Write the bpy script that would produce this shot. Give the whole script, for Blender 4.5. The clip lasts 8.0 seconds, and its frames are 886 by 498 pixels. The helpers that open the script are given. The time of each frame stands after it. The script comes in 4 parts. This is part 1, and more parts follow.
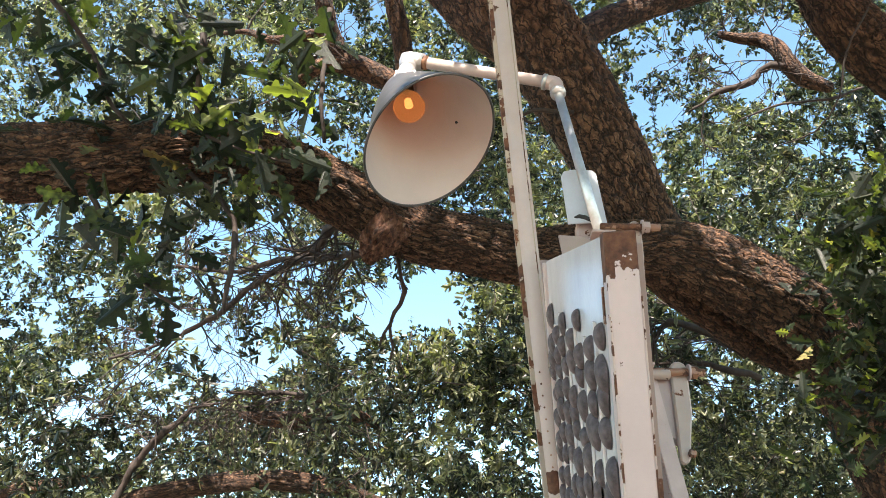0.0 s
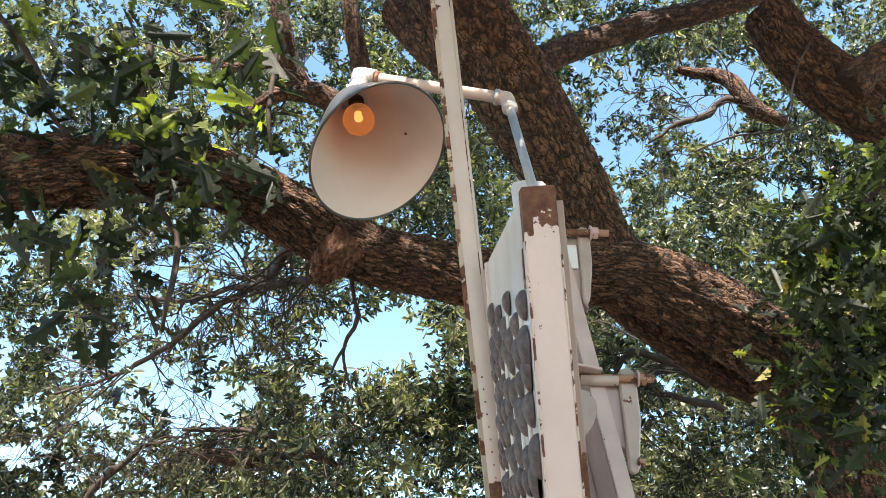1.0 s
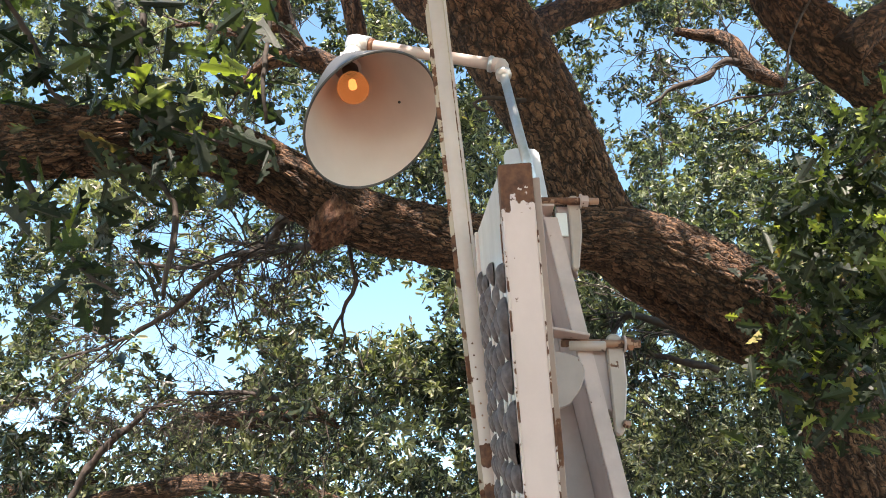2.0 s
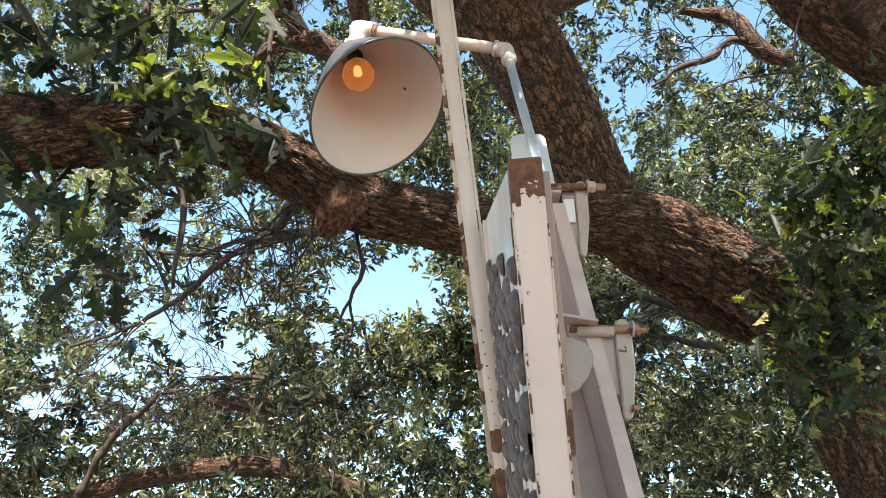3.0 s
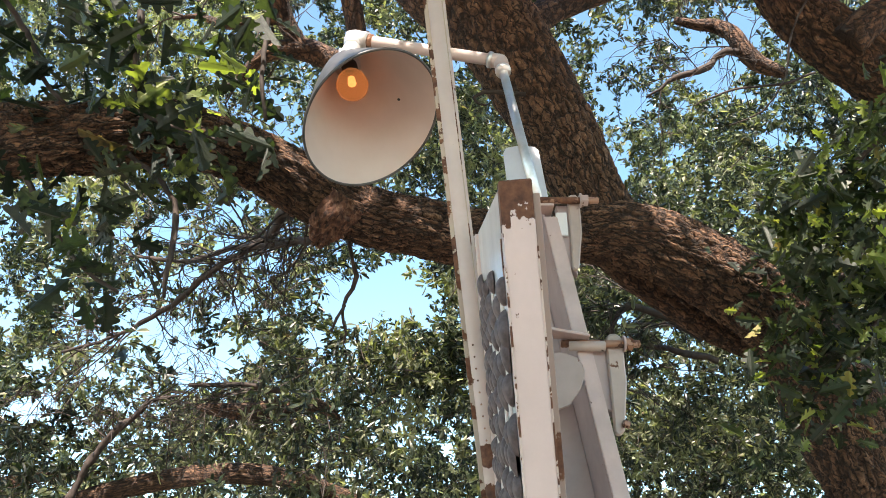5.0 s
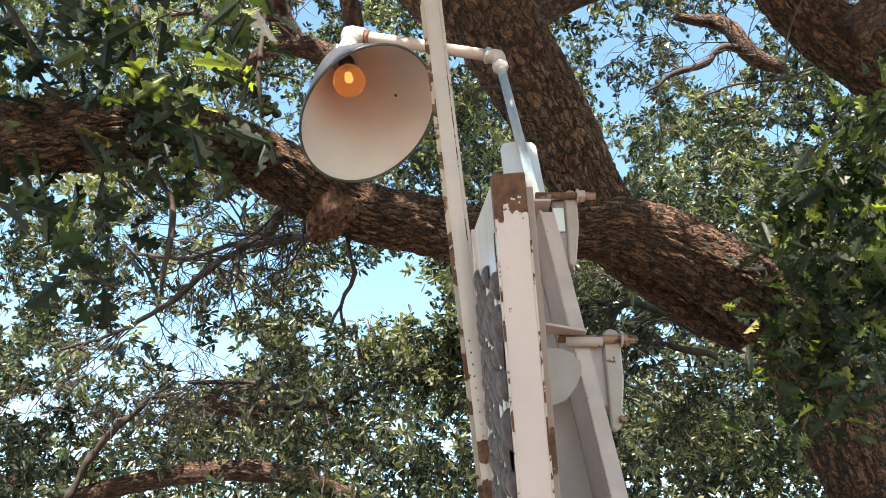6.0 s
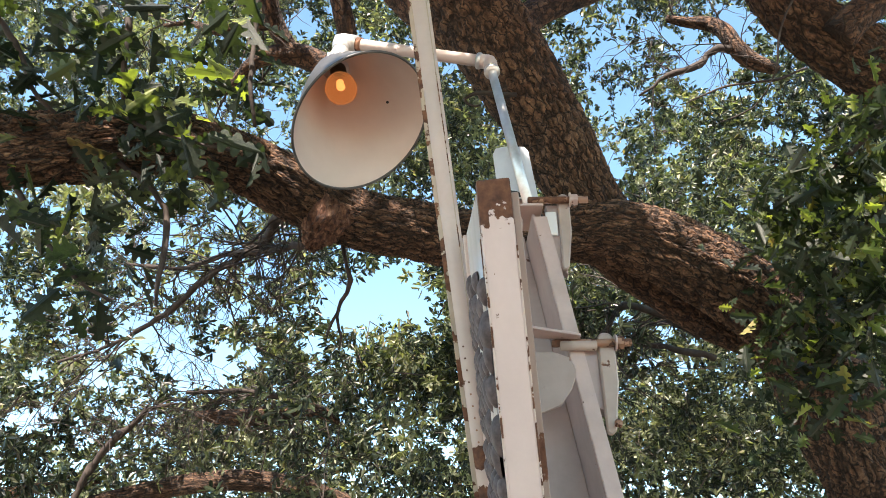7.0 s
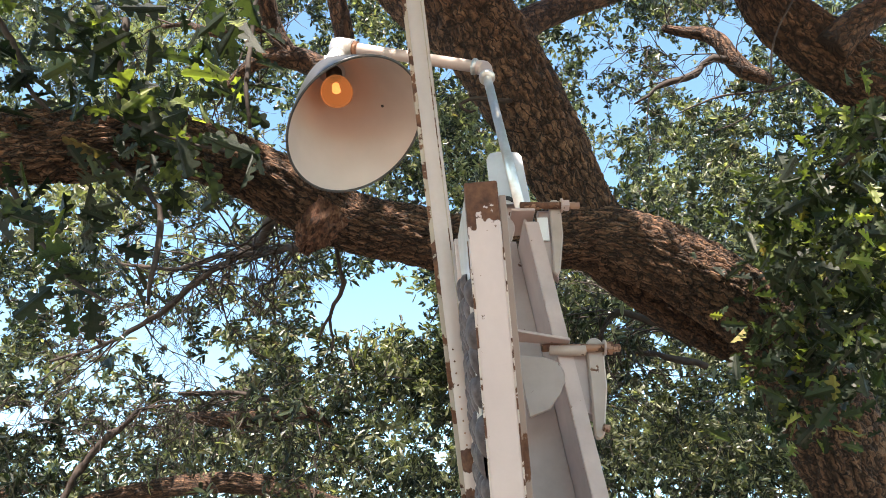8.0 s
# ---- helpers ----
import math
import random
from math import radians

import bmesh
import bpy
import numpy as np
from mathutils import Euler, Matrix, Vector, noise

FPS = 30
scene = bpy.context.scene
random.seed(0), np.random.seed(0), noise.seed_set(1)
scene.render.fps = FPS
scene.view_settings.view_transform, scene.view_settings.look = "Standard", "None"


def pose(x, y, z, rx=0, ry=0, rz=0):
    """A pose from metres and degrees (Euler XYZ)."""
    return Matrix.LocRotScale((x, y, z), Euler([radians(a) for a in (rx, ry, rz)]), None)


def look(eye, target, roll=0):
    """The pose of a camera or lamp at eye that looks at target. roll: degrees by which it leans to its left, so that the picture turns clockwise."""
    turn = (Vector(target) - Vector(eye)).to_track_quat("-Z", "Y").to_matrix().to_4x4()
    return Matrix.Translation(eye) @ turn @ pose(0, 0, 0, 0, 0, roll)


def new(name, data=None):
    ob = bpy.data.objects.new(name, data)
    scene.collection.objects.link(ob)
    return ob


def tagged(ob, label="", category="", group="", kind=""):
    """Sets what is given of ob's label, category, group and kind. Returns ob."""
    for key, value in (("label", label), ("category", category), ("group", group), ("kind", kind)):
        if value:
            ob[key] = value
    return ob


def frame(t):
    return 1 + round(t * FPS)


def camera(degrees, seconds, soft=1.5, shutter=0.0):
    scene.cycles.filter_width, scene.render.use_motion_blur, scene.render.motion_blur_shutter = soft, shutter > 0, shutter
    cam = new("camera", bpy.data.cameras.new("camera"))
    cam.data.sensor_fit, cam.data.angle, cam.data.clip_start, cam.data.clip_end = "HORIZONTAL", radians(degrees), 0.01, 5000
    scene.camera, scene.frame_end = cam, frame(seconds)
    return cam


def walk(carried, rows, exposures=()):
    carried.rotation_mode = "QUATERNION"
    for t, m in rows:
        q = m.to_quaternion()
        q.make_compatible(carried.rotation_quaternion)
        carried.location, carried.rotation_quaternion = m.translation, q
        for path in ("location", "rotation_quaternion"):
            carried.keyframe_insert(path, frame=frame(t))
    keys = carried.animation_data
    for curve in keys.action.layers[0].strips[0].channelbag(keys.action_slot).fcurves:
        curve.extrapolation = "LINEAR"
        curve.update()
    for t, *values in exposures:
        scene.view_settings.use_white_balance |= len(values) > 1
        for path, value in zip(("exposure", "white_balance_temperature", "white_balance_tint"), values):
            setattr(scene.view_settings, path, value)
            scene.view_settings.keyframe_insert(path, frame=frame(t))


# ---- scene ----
cam = camera(63.1, 8.0, 0.9)
PATH = [
    (0, (-0.0652, -0.0365, 1.6298), (-0.1305, 1.7171, 2.5893), 1.85),
    (0.3, (-0.0515, -0.0529, 1.6475), (-0.0980, 1.6736, 2.6559), 1.49),
    (0.5, (-0.0343, -0.0366, 1.6435), (-0.0598, 1.6984, 2.6380), 1.53),
    (0.7, (-0.0162, -0.0007, 1.6255), (-0.0478, 1.7389, 2.6118), 0.15),
    (0.8, (-0.0112, 0.0163, 1.6137), (-0.0379, 1.7358, 2.6349), 0.59),
    (1, (-0.0101, 0.0433, 1.5873), (0.0002, 1.7328, 2.6575), 0.66),
    (1.2, (0.0071, 0.0490, 1.5760), (-0.0175, 1.7311, 2.6576), -0.09),
    (1.5, (0.0178, 0.0600, 1.5667), (0.0033, 1.7653, 2.6115), 0.03),
    (1.7, (0.0139, 0.0424, 1.5804), (0.0151, 1.7605, 2.6042), -0.36),
    (2, (0.0090, 0.0166, 1.5849), (0.0139, 1.7592, 2.5664), 0.41),
    (3.5, (0.0027, 0.0049, 1.6000), (-0.0104, 1.7730, 2.5347), -0.22),
    (4, (0.0146, 0.0057, 1.6069), (0.0197, 1.7668, 2.5547), -0.43),
    (4.5, (0.0076, 0.0003, 1.6066), (0.0137, 1.7592, 2.5585), 0.17),
    (6, (0.0144, 0.0047, 1.6050), (0.0201, 1.7688, 2.5473), 0.04),
    (6.5, (0.0241, 0.0034, 1.6106), (0.0448, 1.7608, 2.5651), -0.86),
    (7, (0.0257, 0.0053, 1.6066), (0.0344, 1.7623, 2.5620), -0.95),
    (7.5, (0.0264, 0.0145, 1.6011), (0.0567, 1.7603, 2.5764), -0.25),
    (8, (0.0332, 0.0008, 1.5997), (0.0538, 1.7504, 2.5685), -0.30),
]
walk(cam, [(t, look(eye, target, roll)) for t, eye, target, roll in PATH], exposures=[(0.0, 2.03, 7100, 17.5), (8.0, 2.03, 7100, 17.5)])

# ---- daylight ----
SUN_ELEVATION, SUN_AZIMUTH = radians(53), radians(188)
world = bpy.data.worlds.new("world")
scene.world = world
world.use_nodes = True
wn = world.node_tree
sky = wn.nodes.new("ShaderNodeTexSky")
sky.sky_type, sky.sun_disc = "NISHITA", False
sky.ozone_density, sky.air_density, sky.dust_density, sky.altitude = 0.6, 1.0, 0.0, 1200.0
sky.sun_elevation, sky.sun_rotation = SUN_ELEVATION, SUN_AZIMUTH
clear = wn.nodes.new("ShaderNodeMix")  # the clear turquoise cast of the summer sky
clear.data_type, clear.blend_type = "RGBA", "MULTIPLY"
clear.inputs[0].default_value, clear.inputs[7].default_value = 1.0, (0.83, 1.07, 1.0, 1)
wn.links.new(sky.outputs[0], clear.inputs[6])
wn.links.new(clear.outputs[2], wn.nodes["Background"].inputs[0])
wn.nodes["Background"].inputs[1].default_value = 0.135
sun = new("sun", bpy.data.lights.new("sun", "SUN"))
sun.data.energy, sun.data.angle, sun.data.color = 5.0, radians(0.5), (1.0, 0.95, 0.86)
sun_way = Vector((math.sin(SUN_AZIMUTH) * math.cos(SUN_ELEVATION), math.cos(SUN_AZIMUTH) * math.cos(SUN_ELEVATION), math.sin(SUN_ELEVATION)))
sun.matrix_world = look(sun_way * 30, (0, 0, 0))


# ---- materials ----
def material(name, rough=0.6, metal=0.0):
    m = bpy.data.materials.new(name)
    m.use_nodes = True
    nt = m.node_tree
    b = nt.nodes["Principled BSDF"]
    b.inputs["Roughness"].default_value, b.inputs["Metallic"].default_value = rough, metal
    return m, nt, b


def nodes(nt, kind, **values):
    n = nt.nodes.new(kind)
    for key, value in values.items():
        n.inputs[key.replace("_", " ")].default_value = value
    return n


def ramp(nt, source, stops):
    r = nt.nodes.new("ShaderNodeValToRGB")
    while len(r.color_ramp.elements) < len(stops):
        r.color_ramp.elements.new(0.5)
    for e, (p, c) in zip(r.color_ramp.elements, stops):
        e.position, e.color = p, (*c, 1) if len(c) == 3 else c
    nt.links.new(source, r.inputs[0])
    return r.outputs[0]


def math_node(nt, op, a, b):
    n = nt.nodes.new("ShaderNodeMath")
    n.operation = op
    for i, v in enumerate((a, b)):
        if isinstance(v, (int, float)):
            n.inputs[i].default_value = v
        else:
            nt.links.new(v, n.inputs[i])
    return n.outputs[0]


def mix(nt, factor, a, b):
    n = nt.nodes.new("ShaderNodeMix")
    n.data_type = "RGBA"
    for socket, v in ((n.inputs[0], factor), (n.inputs[6], a), (n.inputs[7], b)):
        if isinstance(v, bpy.types.NodeSocket):
            nt.links.new(v, socket)
        else:
            socket.default_value = v if isinstance(v, (int, float)) else (*v, 1)
    return n.outputs[2]


def bump(nt, b, height, strength, distance):
    n = nodes(nt, "ShaderNodeBump", Strength=strength, Distance=distance)
    nt.links.new(height, n.inputs["Height"])
    nt.links.new(n.outputs[0], b.inputs["Normal"])


def noise_of(nt, scale, detail=4.0, vector=None, rough=0.6):
    n = nodes(nt, "ShaderNodeTexNoise", Scale=scale, Detail=detail, Roughness=rough)
    if vector is None:
        vector = nt.nodes.new("ShaderNodeTexCoord").outputs["Object"]
    nt.links.new(vector, n.inputs["Vector"])
    return n.outputs["Fac"]


RUST_DARK, RUST_LIGHT = (0.055, 0.020, 0.011), (0.17, 0.070, 0.034)


def paint(name, colour, rust=0.0, top=None, bands=(), rough=0.45, dirt=0.5, edge=None, coarse=34.0):
    """Old gloss paint, with grime, chips that show rust, a rusty end above top and rusty bands, along the thing's own z."""
    m, nt, b = material(name, rough)
    where = nt.nodes.new("ShaderNodeTexCoord").outputs["Object"]
    split = nt.nodes.new("ShaderNodeSeparateXYZ")
    nt.links.new(where, split.inputs[0])
    grime = noise_of(nt, 9.0, 6.0, where)
    fine = noise_of(nt, 140.0, 4.0, where)
    c = mix(nt, ramp(nt, grime, [(0.35, (0, 0, 0)), (0.75, (dirt, dirt, dirt))]), colour, tuple(v * 0.62 for v in colour))
    c = mix(nt, math_node(nt, "MULTIPLY", fine, 0.16), c, (0.32, 0.24, 0.17))
    chip = math_node(nt, "ADD", noise_of(nt, coarse, 5.0, where), rust)
    for lo, hi in bands:
        mid, half = (lo + hi) / 2, (hi - lo) / 2
        away = math_node(nt, "DIVIDE", math_node(nt, "ABSOLUTE", math_node(nt, "SUBTRACT", split.outputs[2], mid), 0), half)
        near = math_node(nt, "MAXIMUM", math_node(nt, "SUBTRACT", 1.1, away), 0.0)
        chip = math_node(nt, "ADD", chip, math_node(nt, "MULTIPLY", near, 0.5))
    if top is not None:
        over = math_node(nt, "MULTIPLY", math_node(nt, "SUBTRACT", split.outputs[2], top), 11.0)
        chip = math_node(nt, "ADD", chip, math_node(nt, "MINIMUM", math_node(nt, "MAXIMUM", over, -0.12), 0.5))
    if edge is not None:
        by = math_node(nt, "MULTIPLY", math_node(nt, "LESS_THAN", split.outputs[0], edge), math_node(nt, "GREATER_THAN", split.outputs[2], -0.24))
        chip = math_node(nt, "ADD", chip, math_node(nt, "MULTIPLY", by, 0.15))
    mask = ramp(nt, chip, [(0.70, (0, 0, 0)), (0.72, (1, 1, 1))])
    rusty = ramp(nt, noise_of(nt, 70.0, 5.0, where), [(0.35, RUST_DARK), (0.7, RUST_LIGHT)])
    nt.links.new(mix(nt, mask, c, rusty), b.inputs["Base Color"])
    nt.links.new(mix(nt, mask, (rough,) * 3, (0.85,) * 3), b.inputs["Roughness"])
    bump(nt, b, math_node(nt, "SUBTRACT", math_node(nt, "MULTIPLY", grime, 0.6), math_node(nt, "MULTIPLY", mask, 0.5)), 0.35, 0.002)
    return m


CREAM = (0.57, 0.45, 0.42)
cream_end = paint("cream_paint_rusty_end", CREAM, rust=0.04, top=-0.050, edge=0.008, coarse=58.0)
cream = paint("cream_paint", CREAM, rust=-0.02)
cream_pipe = paint("cream_pipe_paint", (0.53, 0.41, 0.36), rust=0.02, bands=((-0.40, -0.345), (-0.48, -0.42), (-0.66, -0.50), (-1.2, -0.8)), rough=0.62)
white_panel = paint("white_panel_paint", (0.68, 0.65, 0.635), rust=-0.06, rough=0.22)
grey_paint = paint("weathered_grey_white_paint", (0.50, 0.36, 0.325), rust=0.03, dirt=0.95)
patchy_rust = paint("patchy_rust_paint", (0.56, 0.45, 0.40), rust=0.19, coarse=40.0)
# Rust-stained paint, darkened so that its colour holds the shade inside the channel.
stained_shade = paint("stained_shade_paint", (0.38, 0.275, 0.255), rust=0.02, dirt=1.0)
pipe_rust = paint("dark_flaking_edge", (0.42, 0.34, 0.27), rust=0.18, coarse=18.0, rough=0.8)
link_paint = paint("dirty_pinkish_white_paint", (0.42, 0.31, 0.26), rust=0.02, dirt=1.0, coarse=45.0)
gusset_paint = paint("dull_pinkish_paint", (0.33, 0.24, 0.21), rust=0.04, dirt=1.0)
lip_paint = paint("chipped_lip_paint", (0.31, 0.22, 0.185), rust=0.13, coarse=20.0, dirt=0.9)
rust_steel = paint("rusty_steel", (0.30, 0.14, 0.08), rust=0.22)
box_paint = paint("pale_grey_paint", (0.52, 0.53, 0.57), rust=-0.2)

galvanised, nt, b = material("galvanised_pipe", 0.38, 0.75)
nt.links.new(ramp(nt, noise_of(nt, 26.0, 6.0), [(0.3, (0.50, 0.47, 0.45)), (0.7, (0.72, 0.71, 0.72))]), b.inputs["Base Color"])
bump(nt, b, noise_of(nt, 90.0, 3.0), 0.2, 0.001)

scoop_steel, nt, b = material("dark_punched_steel", 0.6, 0.0)
b.inputs["Specular IOR Level"].default_value = 0.2
nt.links.new(ramp(nt, noise_of(nt, 60.0, 5.0), [(0.3, (0.045, 0.034, 0.034)), (0.7, (0.17, 0.130, 0.128))]), b.inputs["Base Color"])
bump(nt, b, noise_of(nt, 120.0, 4.0), 0.4, 0.001)

enamel, nt, b = material("shade_enamel", 0.35)
nt.links.new(ramp(nt, noise_of(nt, 7.0, 5.0), [(0.3, (0.54, 0.45, 0.405)), (0.75, (0.61, 0.52, 0.47))]), b.inputs["Base Color"])
bump(nt, b, noise_of(nt, 200.0, 2.0), 0.08, 0.0005)
shade_outside, nt, b = material("dark_shade_outside", 0.4)
nt.links.new(ramp(nt, noise_of(nt, 20.0, 4.0), [(0.3, (0.03, 0.03, 0.03)), (0.8, (0.10, 0.09, 0.085))]), b.inputs["Base Color"])
black, nt, b = material("black_rubber", 0.7)
nt.links.new(ramp(nt, noise_of(nt, 80.0, 3.0), [(0.3, (0.012, 0.012, 0.013)), (0.8, (0.035, 0.033, 0.032))]), b.inputs["Base Color"])

bulb_glass, nt, b = material("amber_bulb_glass", 0.12)
b.inputs["Base Color"].default_value = (0.48, 0.19, 0.09, 1)
b.inputs["Emission Color"].default_value = (1.0, 0.40, 0.12, 1)
b.inputs["Transmission Weight"].default_value, b.inputs["IOR"].default_value = 0.75, 1.15
b.inputs["Emission Strength"].default_value = 0.05
filament, nt, b = material("glowing_filament", 0.5)
b.inputs["Emission Color"].default_value = (1.0, 0.55, 0.2, 1)
b.inputs["Emission Strength"].default_value = 0.7

bark, nt, b = material("oak_bark", 0.9)
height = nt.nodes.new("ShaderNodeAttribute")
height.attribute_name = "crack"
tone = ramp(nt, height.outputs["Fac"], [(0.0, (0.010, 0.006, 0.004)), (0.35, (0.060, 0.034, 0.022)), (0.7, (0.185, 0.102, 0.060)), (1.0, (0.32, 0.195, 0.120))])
patch = ramp(nt, noise_of(nt, 3.0, 5.0), [(0.35, (0.75, 0.65, 0.59)), (0.7, (1.08, 1.06, 1.03))])
mul = nt.nodes.new("ShaderNodeMix")
mul.data_type, mul.blend_type = "RGBA", "MULTIPLY"
mul.inputs[0].default_value = 1.0
nt.links.new(tone, mul.inputs[6])
nt.links.new(patch, mul.inputs[7])
skin = nt.nodes.new("ShaderNodeAttribute")
skin.attribute_name = "skin"
warp = nodes(nt, "ShaderNodeTexNoise", Scale=38.0, Detail=3.0)
nt.links.new(skin.outputs["Vector"], warp.inputs["Vector"])
shift = nt.nodes.new("ShaderNodeVectorMath")
shift.operation = "MULTIPLY_ADD"
nt.links.new(warp.outputs["Color"], shift.inputs[0])
shift.inputs[1].default_value = (0.050, 0.090, 0.0)
nt.links.new(skin.outputs["Vector"], shift.inputs[2])
fissures = []
for around_scale, along_scale in ((44.0, 15.0), (105.0, 46.0)):
    sized = nt.nodes.new("ShaderNodeMapping")
    sized.inputs["Scale"].default_value = (around_scale, along_scale, 1.0)
    nt.links.new(shift.outputs[0], sized.inputs["Vector"])
    cell = nodes(nt, "ShaderNodeTexVoronoi", Scale=1.0)
    cell.feature = "DISTANCE_TO_EDGE"
    nt.links.new(sized.outputs[0], cell.inputs["Vector"])
    fissures.append(cell.outputs["Distance"])
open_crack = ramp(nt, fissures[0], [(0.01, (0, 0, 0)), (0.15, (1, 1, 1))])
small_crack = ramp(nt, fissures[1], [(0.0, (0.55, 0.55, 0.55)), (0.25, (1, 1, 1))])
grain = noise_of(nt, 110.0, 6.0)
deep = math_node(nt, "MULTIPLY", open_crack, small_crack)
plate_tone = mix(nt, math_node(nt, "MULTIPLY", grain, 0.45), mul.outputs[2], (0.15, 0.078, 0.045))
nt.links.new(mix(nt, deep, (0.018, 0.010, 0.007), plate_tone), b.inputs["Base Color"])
bump(nt, b, math_node(nt, "ADD", deep, math_node(nt, "MULTIPLY", grain, 0.45)), 1.0, 0.012)

torn_wood, nt, b = material("torn_reddish_wood", 0.85)
fibre = nodes(nt, "ShaderNodeMapping")
fibre.inputs["Scale"].default_value = (1.0, 1.0, 0.25)
nt.links.new(nt.nodes.new("ShaderNodeTexCoord").outputs["Object"], fibre.inputs["Vector"])
strands = noise_of(nt, 75.0, 6.0, fibre.outputs[0])
nt.links.new(ramp(nt, strands, [(0.35, (0.020, 0.009, 0.006)), (0.52, (0.115, 0.050, 0.029)), (0.7, (0.25, 0.14, 0.085))]), b.inputs["Base Color"])
bump(nt, b, strands, 1.0, 0.01)

twig_bark, nt, b = material("twig_bark", 0.85)
nt.links.new(ramp(nt, noise_of(nt, 30.0, 5.0), [(0.3, (0.016, 0.011, 0.009)), (0.75, (0.060, 0.042, 0.033))]), b.inputs["Base Color"])
bump(nt, b, noise_of(nt, 80.0, 4.0), 0.6, 0.003)


def leaf_material(name, piece, joined=False):
    m, nt, b = material(name, 0.48 if piece else 0.30)
    b.inputs["Specular IOR Level"].default_value = 0.3 if piece else 0.45
    if piece and not joined:
        rnd = nt.nodes.new("ShaderNodeObjectInfo").outputs["Random"]
    else:
        rnd = nt.nodes.new("ShaderNodeNewGeometry").outputs["Random Per Island"]
    # The pale stops near the end put sunlit leaves into the colour.
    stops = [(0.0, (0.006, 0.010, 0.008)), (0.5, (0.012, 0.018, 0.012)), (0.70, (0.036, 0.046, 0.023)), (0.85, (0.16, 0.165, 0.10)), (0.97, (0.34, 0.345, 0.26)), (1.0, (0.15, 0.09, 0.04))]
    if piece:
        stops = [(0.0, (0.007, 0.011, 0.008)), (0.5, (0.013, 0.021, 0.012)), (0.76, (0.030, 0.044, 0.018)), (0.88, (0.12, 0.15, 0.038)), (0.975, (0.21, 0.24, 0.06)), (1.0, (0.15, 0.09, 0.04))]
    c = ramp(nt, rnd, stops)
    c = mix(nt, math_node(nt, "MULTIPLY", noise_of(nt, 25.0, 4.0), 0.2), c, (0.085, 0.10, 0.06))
    bough_shading = noise_of(nt, 1.4, 3.0)  # broad noise that puts sunlit and shaded boughs into the leaf colour
    c = mix(nt, ramp(nt, bough_shading, [(0.40, (0.85, 0.85, 0.85)), (0.51, (0, 0, 0))]), c, (0.007, 0.013, 0.010))
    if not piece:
        c = mix(nt, ramp(nt, bough_shading, [(0.53, (0, 0, 0)), (0.62, (0.6, 0.6, 0.6))]), c, (0.21, 0.22, 0.155))
    nt.links.new(c, b.inputs["Base Color"])
    bump(nt, b, noise_of(nt, 60.0, 3.0), 0.3, 0.004)
    through_leaf = nt.nodes.new("ShaderNodeBsdfTranslucent")
    warm = nt.nodes.new("ShaderNodeMix")
    warm.data_type, warm.blend_type = "RGBA", "MULTIPLY"
    warm.inputs[0].default_value = 1.0
    nt.links.new(c, warm.inputs[6])
    warm.inputs[7].default_value = (2.5, 2.8, 0.95, 1)
    nt.links.new(warm.outputs[2], through_leaf.inputs[0])
    both = nt.nodes.new("ShaderNodeMixShader")
    both.inputs[0].default_value = 0.30
    nt.links.new(b.outputs[0], both.inputs[1])
    nt.links.new(through_leaf.outputs[0], both.inputs[2])
    nt.links.new(both.outputs[0], nt.nodes["Material Output"].inputs[0])
    return m


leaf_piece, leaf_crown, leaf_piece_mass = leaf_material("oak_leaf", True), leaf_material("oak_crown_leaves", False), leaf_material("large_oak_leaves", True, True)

soil, nt, b = material("dry_pale_ground", 0.95)
nt.links.new(ramp(nt, noise_of(nt, 2.5, 8.0), [(0.3, (0.17, 0.125, 0.09)), (0.7, (0.29, 0.225, 0.17))]), b.inputs["Base Color"])
bump(nt, b, noise_of(nt, 30.0, 6.0), 0.6, 0.02)


# ---- mesh helpers ----
def part(name, bm, mat, parent=None, label="", smooth=False):
    me = bpy.data.meshes.new(name)
    bmesh.ops.recalc_face_normals(bm, faces=bm.faces)
    bm.to_mesh(me)
    bm.free()
    me.materials.append(mat)
    if smooth:
        me.polygons.foreach_set("use_smooth", [True] * len(me.polygons))
    ob = new(name, me)
    if parent:
        ob.parent = parent
    return tagged(ob, label)


def thing(name, label, category, m=None, **more):
    ob = tagged(new(name), label, category, **more)
    if m is not None:
        ob.matrix_world = m
    return ob


def box(x0, x1, y0, y1, z0, z1, bevel=0.002, m=None):
    bm = bmesh.new()
    bmesh.ops.create_cube(bm, size=1, matrix=Matrix.Translation(((x0 + x1) / 2, (y0 + y1) / 2, (z0 + z1) / 2)) @ Matrix.Diagonal((x1 - x0, y1 - y0, z1 - z0, 1)))
    if bevel:
        bmesh.ops.bevel(bm, geom=bm.edges[:], offset=bevel, segments=2, affect="EDGES", profile=0.5)
    if m is not None:
        bmesh.ops.transform(bm, matrix=m, verts=bm.verts)
    return bm


def prism(outline, way, bevel=0.001):
    """A plate: a flat outline of points, pushed along a way."""
    bm = bmesh.new()
    f = bm.faces.new([bm.verts.new(p) for p in outline])
    out = bmesh.ops.extrude_face_region(bm, geom=[f])
    bmesh.ops.translate(bm, vec=way, verts=[v for v in out["geom"] if isinstance(v, bmesh.types.BMVert)])
    if bevel:
        bmesh.ops.bevel(bm, geom=bm.edges[:], offset=bevel, segments=1, affect="EDGES")
    return bm


